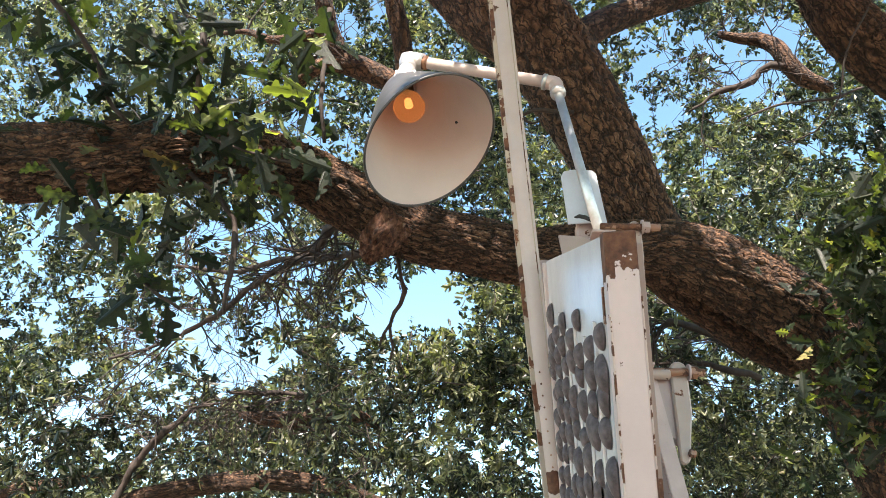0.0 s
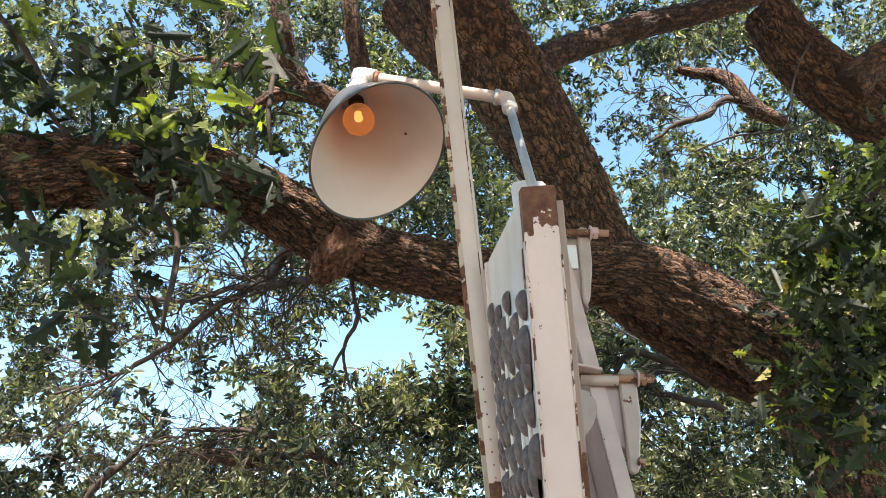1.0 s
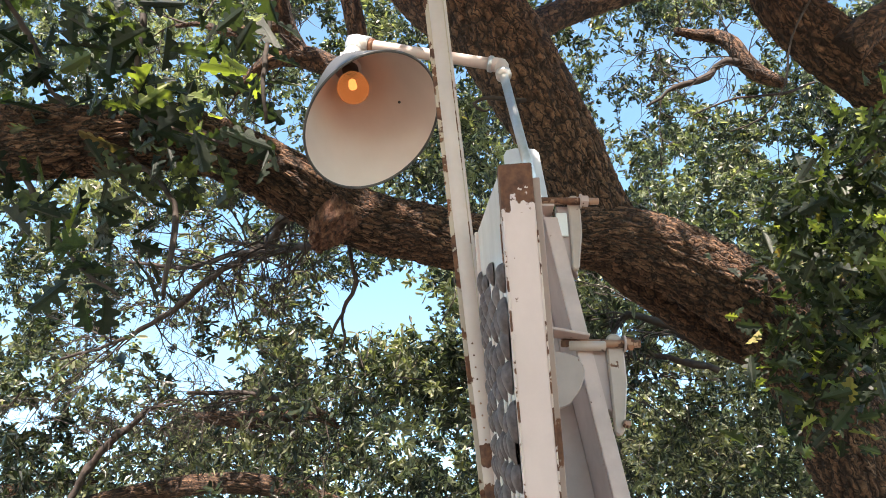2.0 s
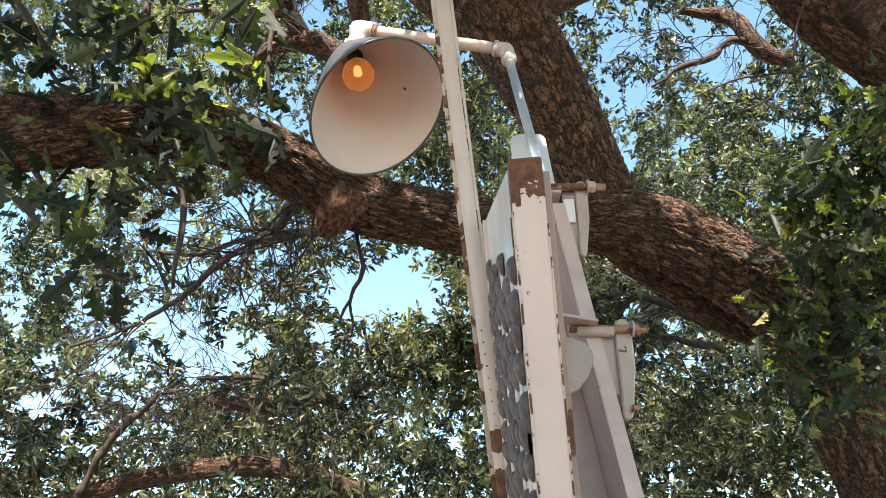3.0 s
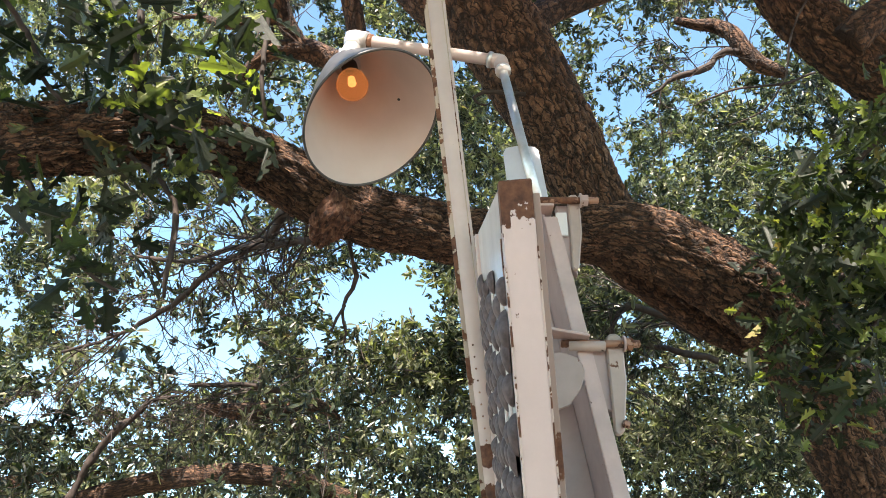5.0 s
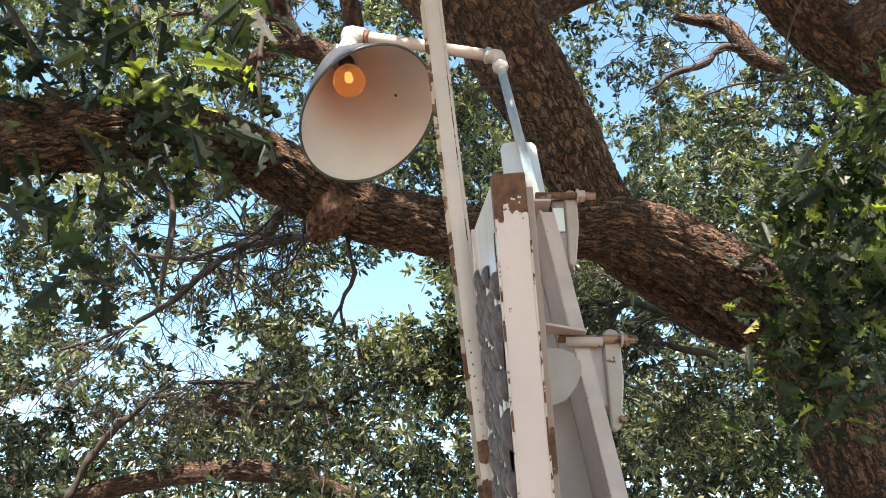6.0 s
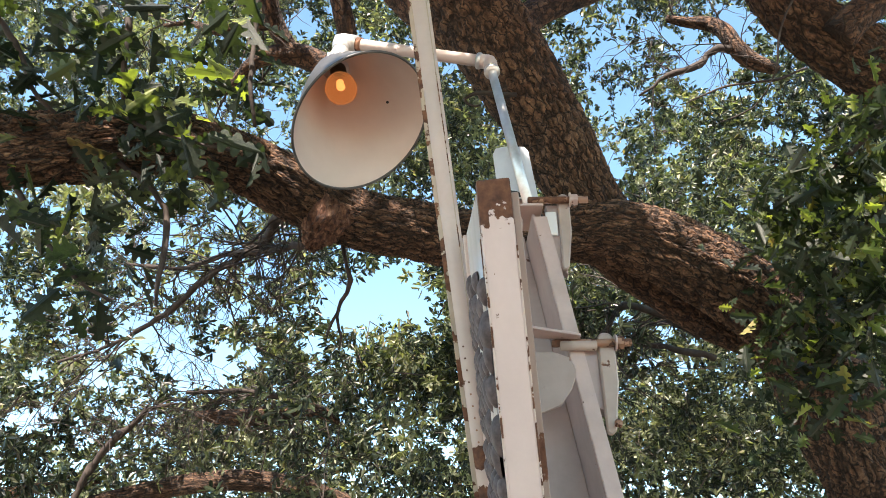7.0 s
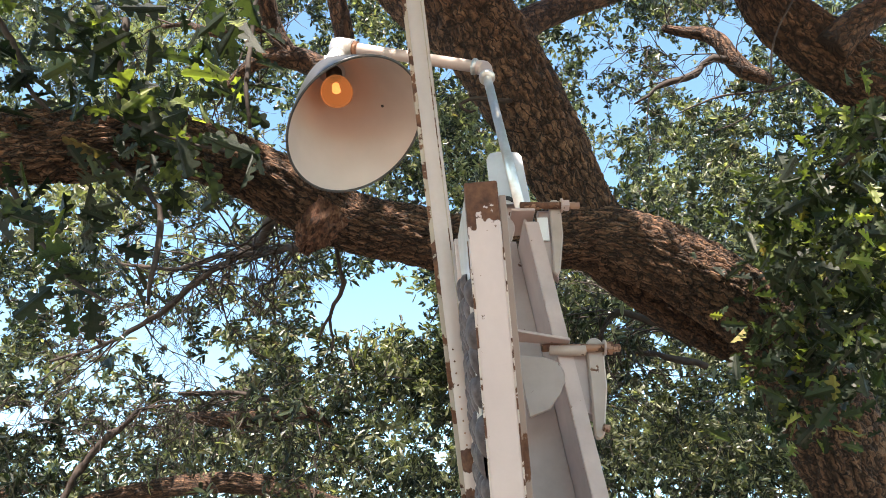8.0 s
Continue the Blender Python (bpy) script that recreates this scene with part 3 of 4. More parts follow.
part("socket", rod(bulb_c - bulb_way * 0.11, bulb_c - bulb_way * 0.055, 0.021, 20), black, lamp, "dark bulb socket", True)

# ---- folded cover plate and cable on the conduit ----
cover = thing("cover_plate", "pale grey folded sheet-metal cover beside the conduit", "cover")
part("left_leaf", prism([(0.149, 1.345, 2.579), (0.156, 1.345, 2.595), (0.175, 1.34, 2.596), (0.186, 1.335, 2.594), (0.214, 1.305, 2.435), (0.154, 1.317, 2.437)], (0.001, 0.004, 0), 0.001), box_paint, cover)
part("right_leaf", prism([(0.187, 1.335, 2.594), (0.221, 1.341, 2.596), (0.23, 1.343, 2.587), (0.239, 1.313, 2.431), (0.215, 1.305, 2.435)], (0.001, 0.004, 0), 0.001), box_paint, cover)
part("lower_block", box(0.175, 0.235, 1.33, 1.365, 2.395, 2.45, 0.004), grey_paint, cover)
cable = tagged(part("cable", cylinder_along([(0.160, 1.33, 2.448), (0.180, 1.315, 2.455), (0.205, 1.31, 2.440), (0.235, 1.315, 2.405), (0.262, 1.33, 2.36)], 0.0052, 10), black), "black rubber cable sagging under the cover", "cable")

# ---- trees ----
MAIN = [(1.692, 2.881, 2.050, 0.1723), (1.533, 2.699, 2.284, 0.1692), (1.379, 2.531, 2.490, 0.1557), (1.177, 2.346, 2.623, 0.1358), (0.921, 2.211, 2.726, 0.1282), (0.633, 2.107, 2.795, 0.1099), (0.392, 2.086, 2.793, 0.0940), (0.156, 2.078, 2.766, 0.0932), (-0.067, 2.043, 2.791, 0.0943), (-0.251, 2.017, 2.818, 0.0939), (-0.395, 1.968, 2.869, 0.0986), (-0.593, 1.847, 2.925, 0.0881), (-0.784, 1.694, 2.895, 0.0921), (-1.012, 1.620, 2.822, 0.0971), (-1.333, 1.551, 2.742, 0.1042)]
UP = [(0.657, 2.142, 2.771, 0.0765), (0.525, 2.107, 2.963, 0.1097), (0.415, 2.040, 3.192, 0.1318), (0.279, 1.970, 3.429, 0.1507), (0.148, 1.904, 3.655, 0.1578), (0.002, 1.820, 3.917, 0.1586)]
FORK = [(0.258, 2.015, 3.554, 0.0634), (0.405, 2.068, 3.771, 0.0603), (0.637, 2.131, 3.968, 0.0564), (0.900, 2.166, 4.112, 0.0534), (1.305, 2.187, 4.282, 0.0451), (1.655, 2.204, 4.457, 0.0362)]
UPL = [(0.173, 2.001, 3.582, 0.0846), (0.025, 2.023, 3.751, 0.1053), (-0.186, 2.079, 4.069, 0.0940)]
BACK = [(0.507, 2.24, 2.878, 0.0424), (0.714, 2.391, 2.808, 0.0671), (0.897, 2.485, 2.737, 0.0755), (1.086, 2.577, 2.672, 0.0824), (1.345, 2.627, 2.578, 0.0824)]
RTOP = [(1.724, 1.98, 3.28, 0.1192), (1.576, 1.95, 3.371, 0.1159), (1.454, 1.92, 3.455, 0.1085), (1.357, 1.9, 3.545, 0.1014), (1.267, 1.87, 3.65, 0.0941), (1.211, 1.85, 3.804, 0.0878)]
RT2 = [(1.742, 2.78, 4.12, 0.0256), (1.609, 2.75, 4.154, 0.0426), (1.536, 2.73, 4.234, 0.0429), (1.491, 2.72, 4.333, 0.0404), (1.424, 2.75, 4.415, 0.0353), (1.319, 2.73, 4.403, 0.0263), (1.208, 2.7, 4.401, 0.0174)]
RT3 = [(1.539, 2.74, 4.22, 0.0257), (1.45, 2.72, 4.209, 0.0199), (1.397, 2.75, 4.208, 0.0186), (1.34, 2.76, 4.139, 0.0199), (1.248, 2.74, 4.087, 0.0169), (1.177, 2.77, 4.082, 0.0141), (1.1, 2.78, 4.022, 0.0084), (1.029, 2.8, 3.981, 0.0056)]
RT5 = [(1.778, 2.6, 3.963, 0.0073), (1.602, 2.6, 3.895, 0.0058), (1.384, 2.6, 3.862, 0.0051), (1.242, 2.6, 3.803, 0.0043), (1.161, 2.6, 3.757, 0.0029)]
LB3 = [(-1.912, 3.9, 2.203, 0.0203), (-1.808, 3.85, 2.419, 0.0206), (-1.698, 3.8, 2.553, 0.0208), (-1.589, 3.75, 2.623, 0.0177), (-1.518, 3.7, 2.686, 0.0118), (-1.346, 3.68, 2.715, 0.0059)]
TW2 = [(-0.313, 2.22, 2.588, 0.0057), (-0.343, 2.24, 2.544, 0.0047), (-0.355, 2.25, 2.5, 0.0038)]
RT4 = [(1.397, 1.85, 3.409, 0.0661), (1.481, 1.82, 3.484, 0.0585), (1.566, 1.8, 3.543, 0.0529), (1.71, 1.77, 3.619, 0.0472)]
TLA = [(-0.38, 2.43, 3.807, 0.0498), (-0.495, 2.42, 3.868, 0.0526), (-0.62, 2.4, 3.903, 0.05), (-0.748, 2.38, 3.858, 0.0346), (-0.843, 2.42, 3.792, 0.0247), (-0.913, 2.46, 3.731, 0.0124)]
TLB = [(-0.594, 2.4, 3.889, 0.035), (-0.655, 2.36, 3.958, 0.0399), (-0.689, 2.3, 4.016, 0.0396), (-0.711, 2.22, 4.101, 0.0368), (-0.737, 2.15, 4.212, 0.0342)]
TLC = [(-0.325, 2.292, 3.676, 0.0423), (-0.345, 2.214, 3.821, 0.0399), (-0.385, 2.125, 3.986, 0.0376), (-0.422, 2.013, 4.193, 0.0352)]
TLD = [(-0.689, 2.36, 4.054, 0.0304), (-0.814, 2.36, 4.034, 0.0252), (-0.953, 2.37, 4.018, 0.0202), (-1.1, 2.4, 4.099, 0.0129), (-1.224, 2.42, 4.106, 0.0078)]
LL = [(-0.424, 2.112, 2.961, 0.0235), (-0.575, 2.316, 3.004, 0.019), (-0.697, 2.537, 3.017, 0.0188), (-0.951, 2.771, 3.007, 0.0164), (-1.232, 3.037, 2.938, 0.0136), (-1.581, 3.294, 2.885, 0.0103), (-1.88, 3.423, 2.859, 0.0064)]
LL2 = [(-0.410, 2.273, 2.872, 0.0183), (-0.607, 2.460, 2.949, 0.0132), (-0.839, 2.642, 3.034, 0.0117), (-1.120, 2.849, 3.074, 0.0100), (-1.414, 2.927, 3.142, 0.0078)]
LB = [(-1.241, 3.66, 2.649, 0.0145), (-1.138, 3.66, 2.637, 0.0348), (-0.978, 3.66, 2.627, 0.0434), (-0.816, 3.64, 2.643, 0.0433), (-0.692, 3.66, 2.675, 0.0408), (-0.588, 3.7, 2.653, 0.0293), (-0.512, 3.74, 2.613, 0.0118)]
LB2 = [(-0.808, 3.7, 2.739, 0.0148), (-0.915, 3.7, 2.767, 0.0149), (-1.036, 3.7, 2.783, 0.0134), (-1.169, 3.7, 2.778, 0.0134), (-1.319, 3.7, 2.782, 0.0119)]
LBOT = [(-0.717, 4.34, 2.379, 0.0491), (-0.917, 4.34, 2.425, 0.0559), (-1.101, 4.34, 2.449, 0.0594), (-1.315, 4.34, 2.444, 0.0593), (-1.581, 4.36, 2.42, 0.0561), (-1.81, 4.38, 2.375, 0.0528), (-2.038, 4.4, 2.323, 0.0494), (-2.355, 4.43, 2.223, 0.0459)]
LBOT2 = [(-2.021, 4.44, 2.471, 0.0101), (-2.215, 4.43, 2.457, 0.0202), (-2.406, 4.42, 2.434, 0.0301), (-2.596, 4.42, 2.4, 0.0367), (-2.873, 4.46, 2.357, 0.0401)]
TW = [(-0.304, 2.09, 2.801, 0.0075), (-0.275, 2.15, 2.663, 0.0084), (-0.304, 2.2, 2.604, 0.0075), (-0.322, 2.24, 2.566, 0.0066), (-0.311, 2.27, 2.511, 0.0047), (-0.32, 2.3, 2.474, 0.0029)]
RB = [(1.198, 3.092, 2.819, 0.0207), (1.017, 3.044, 2.909, 0.0181), (0.862, 3.026, 2.943, 0.0155), (0.797, 3.070, 2.863, 0.0129), (0.772, 3.144, 2.727, 0.0103)]
RB2 = [(1.315, 3.236, 2.762, 0.0168), (1.128, 3.218, 2.797, 0.0144), (0.968, 3.206, 2.82, 0.0096), (0.835, 3.213, 2.808, 0.006)]
NL1 = [(-0.857, 1.591, 2.769, 0.0076), (-0.708, 1.603, 2.641, 0.0074), (-0.674, 1.609, 2.525, 0.0072), (-0.676, 1.613, 2.413, 0.0056), (-0.683, 1.646, 2.351, 0.0042)]
NL2 = [(-0.442, 1.347, 3.113, 0.0074), (-0.444, 1.380, 2.946, 0.0058), (-0.439, 1.390, 2.823, 0.0056), (-0.431, 1.437, 2.736, 0.0042)]
NL3 = [(-0.784, 1.377, 3.060, 0.0089), (-0.777, 1.410, 2.894, 0.0072), (-0.762, 1.465, 2.792, 0.0058), (-0.628, 1.448, 2.717, 0.0042), (-0.487, 1.464, 2.686, 0.0042)]
NL5 = [(-1.35, 1.45, 3.321, 0.0098), (-1.211, 1.48, 3.171, 0.008), (-1.122, 1.5, 3.041, 0.0078), (-1.074, 1.52, 2.937, 0.0061), (-1.007, 1.54, 2.875, 0.0046)]
NL4 = [(-1.095, 1.577, 2.693, 0.0089), (-0.993, 1.604, 2.537, 0.0072), (-0.881, 1.614, 2.413, 0.0056), (-0.796, 1.640, 2.363, 0.0042)]
NR1 = [(1.421, 1.753, 2.770, 0.0099), (1.257, 1.825, 2.640, 0.0099), (1.143, 1.903, 2.495, 0.0082), (1.078, 1.966, 2.379, 0.0066), (1.029, 2.014, 2.292, 0.0049)]
NR2 = [(1.439, 1.871, 2.553, 0.0099), (1.291, 1.934, 2.437, 0.0082), (1.177, 1.997, 2.321, 0.0066), (1.104, 2.109, 2.220, 0.0051)]
NR3 = [(1.387, 1.652, 2.958, 0.0099), (1.223, 1.715, 2.842, 0.0082), (1.118, 1.821, 2.753, 0.0067), (1.052, 1.893, 2.619, 0.0051)]
KNOT = [(-0.292, 1.950, 2.815, 0.0660), (-0.331, 1.955, 2.765, 0.0610), (-0.365, 1.985, 2.730, 0.0420), (-0.389, 2.019, 2.705, 0.0089)]
STUB = [(0.293, 1.906, 3.231, 0.0100), (0.212, 1.864, 3.204, 0.0080), (0.145, 1.849, 3.191, 0.0066), (0.113, 1.850, 3.168, 0.0060), (0.135, 1.860, 3.148, 0.0050), (0.169, 1.859, 3.151, 0.0036)]
RV = [(1.141, 1.551, 3.355, 0.0034), (1.073, 1.617, 3.234, 0.0031), (1.056, 1.683, 3.113, 0.0028), (1.010, 1.772, 3.054, 0.0023), (0.924, 1.833, 3.046, 0.0018)]
# Leaf-free cones, as slopes from EYE, fitted to the camera's view of the sky.
VIEW_GAPS = [(-0.078, 0.468, 0.082, 0.059), (-0.145, 0.449, 0.047, 0.048), (-0.331, 0.350, 0.047, 0.042), (-0.434, 0.581, 0.041, 0.030), (-0.334, 0.608, 0.038, 0.027), (0.496, 0.921, 0.060, 0.067), (0.568, 1.023, 0.048, 0.054), (-0.298, 0.811, 0.038, 0.030), (-0.574, 0.282, 0.043, 0.026), (-0.641, 0.405, 0.013, 0.038), (-0.255, 1.036, 0.048, 0.039), (0.817, 1.037, 0.041, 0.036), (-0.494, 0.332, 0.021, 0.019), (-0.720, 0.872, 0.032, 0.024), (-0.272, 0.367, 0.028, 0.019), (0.187, 0.967, 0.025, 0.043), (-0.448, 0.424, 0.025, 0.017), (-0.402, 0.402, 0.050, 0.027), (-0.306, 0.439, 0.047, 0.028), (-0.264, 0.516, 0.040, 0.024), (-0.338, 0.540, 0.036, 0.020), (-0.373, 0.481, 0.035, 0.023), (-0.187, 0.389, 0.025, 0.022), (-0.549, 0.424, 0.024, 0.017), (-0.579, 0.344, 0.033, 0.015), (-0.393, 0.354, 0.033, 0.019), (-0.262, 0.425, 0.025, 0.020), (0.348, 0.828, 0.034, 0.023), (0.424, 1.005, 0.038, 0.032), (0.302, 0.683, 0.026, 0.018), (0.572, 0.755, 0.027, 0.022), (0.729, 0.869, 0.029, 0.024), (0.403, 0.730, 0.025, 0.019), (0.428, 0.828, 0.022, 0.018), (0.300, 0.514, 0.018, 0.014), (0.279, 0.419, 0.020, 0.015), (0.336, 0.401, 0.022, 0.013), (0.381, 0.442, 0.017, 0.010), (0.304, 0.352, 0.021, 0.011), (0.310, 0.461, 0.016, 0.010), (0.357, 0.348, 0.016, 0.009), (0.226, 0.306, 0.013, 0.009), (0.449, 0.662, 0.021, 0.013), (0.533, 0.855, 0.024, 0.018)]
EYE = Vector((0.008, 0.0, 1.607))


def in_view_gap(p, grow=1.0):
    """Whether places lie in one of the cones from the camera's eye that are kept free of leaves, to fit its view of the
    sky.
    """
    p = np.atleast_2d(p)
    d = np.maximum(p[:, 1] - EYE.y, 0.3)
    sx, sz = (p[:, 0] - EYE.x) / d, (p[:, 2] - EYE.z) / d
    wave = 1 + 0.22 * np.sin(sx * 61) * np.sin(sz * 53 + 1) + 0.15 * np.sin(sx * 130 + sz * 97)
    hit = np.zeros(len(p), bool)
    for cx, cz, rx, rz in VIEW_GAPS:
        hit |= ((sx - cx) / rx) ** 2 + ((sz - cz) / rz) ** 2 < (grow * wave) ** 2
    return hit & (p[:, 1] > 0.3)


NEAR_HALF = [(0.03, 0.03), (0.07, 0.12), (0.15, 0.17), (0.19, 0.22), (0.17, 0.27), (0.08, 0.31), (0.11, 0.37), (0.24, 0.42), (0.30, 0.48), (0.27, 0.54), (0.12, 0.57), (0.14, 0.63), (0.26, 0.68), (0.28, 0.75), (0.22, 0.79), (0.11, 0.81), (0.14, 0.89), (0.11, 0.96), (0.04, 0.985)]
SLIM_HALF = [(0.13, 0.35), (0.16, 0.75)]
FARTHEST_HALF = [(0.17, 0.30), (0.19, 0.72)]
PLAIN_HALF = [(0.22, 0.5)]


def leaf_shape(half, fold, curl):
    """A lobed oak leaf, folded along its midrib: vertices and two faces."""
    n = len(half)
    v = [(0, 0, 0), (0, 1, -curl)]
    v += [(x, y, fold * x - curl * y * y) for x, y in half] + [(-x, y, fold * x - curl * y * y) for x, y in half]
    return np.array(v, float), [[0] + list(range(2, 2 + n)) + [1], [1] + list(range(1 + 2 * n, 1 + n, -1)) + [0]]


def turns(count, up_bias, aim=None):
    """Turned frames for leaves: along, across and normal."""
    along = rng.normal(0, 1, (count, 3)) if aim is None else aim.copy()
    along[:, 2] -= 0.15
    along /= np.linalg.norm(along, axis=1)[:, None]
    nor = rng.normal(0, 1, (count, 3)) + (0, 0, up_bias)
    nor -= along * (nor * along).sum(1)[:, None]
    nor /= np.linalg.norm(nor, axis=1)[:, None]
    return np.cross(along, nor), along, nor


def leaves(name, places, sizes, mat, parent, label, up_bias=0.9, aim=None, half=None):
    places, sizes = np.array(places), np.array(sizes)
    shape, faces = leaf_shape(half or SLIM_HALF, 0.35, 0.18)
    x, y, z = turns(len(places), up_bias, aim)
    v = places[:, None] + sizes[:, None, None] * (shape[None, :, :1] * x[:, None] + shape[None, :, 1:2] * y[:, None] + shape[None, :, 2:] * z[:, None])
    k = len(shape)
    base = np.arange(len(places)) * k
    loops = np.array(faces)
    f = (base[:, None, None] + loops[None]).reshape(-1, loops.shape[1])
    ob = raw_mesh(name, v.reshape(-1, 3), f, mat, parent, label, smooth=False)
    return tagged(ob, kind="stuff")


def crown(tree, centres, spread, count, size, label, half=None):
    """Clumps of leaves round twig ends, and the twigs."""
    places, sizes, aims, tv, tf = [], [], [], [], []
    for c in centres:
        n = int(count / 8 * rng.uniform(0.6, 1.5)) + 1
        way = rng.normal(0, 1, 3) + (0, -0.2, 0.3)
        way /= np.linalg.norm(way)
        s = spread * rng.uniform(0.6, 1.35)
        tips = c + way * (rng.uniform(-1, 1, n) * s)[:, None] + rng.normal(0, 0.34 * s, (n, 3))
        tips = tips[~in_view_gap(tips, rng.uniform(0.6, 1.05, n))]
        p = np.repeat(tips, 8, axis=0)
        aim = np.repeat(way * 0.5 + rng.normal(0, 0.5, tips.shape), 8, axis=0)
        aims.append(aim + rng.normal(0, 0.75, p.shape))
        p = p + rng.normal(0, size * 0.12, p.shape)
        places.append(p)
        sizes.append(rng.uniform(0.6, 1.25, len(p)) * size)
        a, b2 = c - way * s * 1.6 - np.array((0, 0, 0.1)), c + way * s
        side = np.cross(way, (0.3, 0.5, 0.8))
        side /= np.linalg.norm(side)
        other = np.cross(way, side)
        if rng.random() < 0.4 and not in_view_gap([a, b2]).any():
            mid = (a + b2) / 2 + rng.normal(0, 0.09, 3)
            k = len(tv)
            for q2, r in ((a, 0.004), (mid, 0.003), (b2, 0.0015)):
                tv += [q2 + side * r, q2 - side * r * 0.5 + other * r * 0.87, q2 - side * r * 0.5 - other * r * 0.87]
            for i in (0, 3):
                tf += [(k + i + j, k + i + (j + 1) % 3, k + i + 3 + (j + 1) % 3, k + i + 3 + j) for j in range(3)]
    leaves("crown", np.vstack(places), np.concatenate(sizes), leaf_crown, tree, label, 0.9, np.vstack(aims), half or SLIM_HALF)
    tagged(raw_mesh("twig_tangle", np.array(tv), np.array(tf), twig_bark, tree, "fine bare grey-brown twigs"), kind="stuff")


def clumps(count, near, far, bough=22):
    """Clump centres on boughs in a deep layer ahead, a little wider than what is looked at, thicker or thinner by
    direction from the camera, and none in its leaf-free cones.
    """
    out = []
    while len(out) < count:
        d = rng.uniform(near ** 2, far ** 2) ** 0.5
        c = np.array((rng.uniform(-1.1, 1.1) * d, d, 1.6 + rng.uniform(0.0, 1.3) * d))
        sx, sz = c[0] / d, (c[2] - 1.6) / d
        thick = 1.0 if sz < 0.5 and sx > -0.28 or sx > 0.25 and sz < 0.75 else (1.0 if sx > 0.42 else 0.5 if sx > 0.2 else 1.15 if sx < -0.35 and sz > 0.6 else 0.85)
        if sx > 0.1 and sz < 0.62:  # more leaves where the camera looks past the post
            thick = 1.3
        if -0.14 < sx < 0.2 and 0.5 < sz < 1.0:  # more leaves where the camera looks past the lamp
            thick = 1.3
        if ((sx + 0.34) / 0.15) ** 2 + ((sz - 0.47) / 0.15) ** 2 < 1:
            thick = 0.35
        if rng.random() * 1.3 > thick:
            continue
        wide = rng.uniform(0.6, 1.3) * 0.075 * d
        for k in range(int(bough * rng.uniform(0.6, 1.4))):
            p = c + rng.normal(0, 1, 3) * (wide, wide, wide * 0.55)
            if not in_view_gap(p, 0.95)[0]:
                out.append(p)
    return out


oak = thing("oak_tree", "large old oak with furrowed bark and dense lobed leaves overhead", "tree")
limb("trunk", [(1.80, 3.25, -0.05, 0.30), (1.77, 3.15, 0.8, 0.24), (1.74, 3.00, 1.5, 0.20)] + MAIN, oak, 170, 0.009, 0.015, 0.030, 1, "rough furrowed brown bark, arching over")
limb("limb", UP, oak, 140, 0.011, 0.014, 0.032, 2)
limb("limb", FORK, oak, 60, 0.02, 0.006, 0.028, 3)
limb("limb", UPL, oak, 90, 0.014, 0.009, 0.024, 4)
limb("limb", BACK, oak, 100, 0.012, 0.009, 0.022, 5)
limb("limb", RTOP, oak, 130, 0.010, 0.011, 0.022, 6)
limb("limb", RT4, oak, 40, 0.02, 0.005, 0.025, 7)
for i, pts in enumerate((TLA, TLB, TLC, TLD, RT2)):
    limb("branch", pts, oak, 32, 0.025, 0.004, 0.022, 8 + i)
for pts in (RT3, RT5, LL, LL2, TW, TW2, RB, RB2, RV, STUB):
    twig("branch", pts, oak)
def fine_twigs(name, lines, count, length, parent):
    """Bare side twigs that fork once or twice, all along the given branches."""
    tv, tf = [], []

    def grow(a, way, long, r, depth):
        pts, w = [a], way
        for k in range(4):
            w = w + rng.normal(0, 0.22, 3) + (0, 0, -0.05)
            w = w / np.linalg.norm(w)
            pts.append(pts[-1] + w * long / 4)
        side = np.cross(w, (0.31, 0.52, 0.8))
        side /= np.linalg.norm(side)
        other = np.cross(w, side)
        k0 = len(tv)
        for i, q2 in enumerate(pts):
            rr = r * (1 - 0.19 * i)
            tv.extend([q2 + side * rr, q2 - side * rr * 0.5 + other * rr * 0.87, q2 - side * rr * 0.5 - other * rr * 0.87])
        for i in range(4):
            tf.extend([(k0 + 3 * i + j, k0 + 3 * i + (j + 1) % 3, k0 + 3 * i + 3 + (j + 1) % 3, k0 + 3 * i + 3 + j) for j in range(3)])
        if depth:
            for i in (1, 2, 3, 4):
                turn = w * 0.8 + rng.normal(0, 0.6, 3)
                grow(pts[i], turn / np.linalg.norm(turn), long * rng.uniform(0.4, 0.75), r * 0.62, depth - 1)

    for pts in lines:
        line = smooth_line(pts, 0.05)
        for k in rng.integers(1, len(line) - 1, count):
            w = line[k + 1, :3] - line[k - 1, :3]
            w = w / np.linalg.norm(w) * 0.8 + rng.normal(0, 0.6, 3)
            grow(line[k, :3], w / np.linalg.norm(w), length * rng.uniform(0.5, 1.2), min(0.006, line[k, 3] * 0.6), 2)
    return tagged(raw_mesh(name, np.array(tv), np.array(tf), twig_bark, parent, "fine bare forking twigs"), kind="stuff")


fine_twigs("brushwood", (LL, LL2, LL, RB), 14, 0.42, oak)
fine_twigs("brushwood", (TLA, TLD, RT2, RT3), 5, 0.35, oak)
# a torn knot under the main limb
limb("knot", KNOT, oak, 60, 0.006, 0.020, 0.014, 21, "torn reddish broken-off knot", torn_wood)
crown(oak, clumps(5400, 3.3, 7.0), 0.13, 62, 0.054, "dense small green oak leaves, sunlit in patches")
# Leaves above the view, added only for the shade they cast.
over = [np.array((rng.uniform(-3.4, 3.6), y, 1.6 + max(1.3 * y + 0.5, 2.2) + rng.uniform(0, 1.3))) for y in rng.uniform(-4.5, 1.5, 1750)]
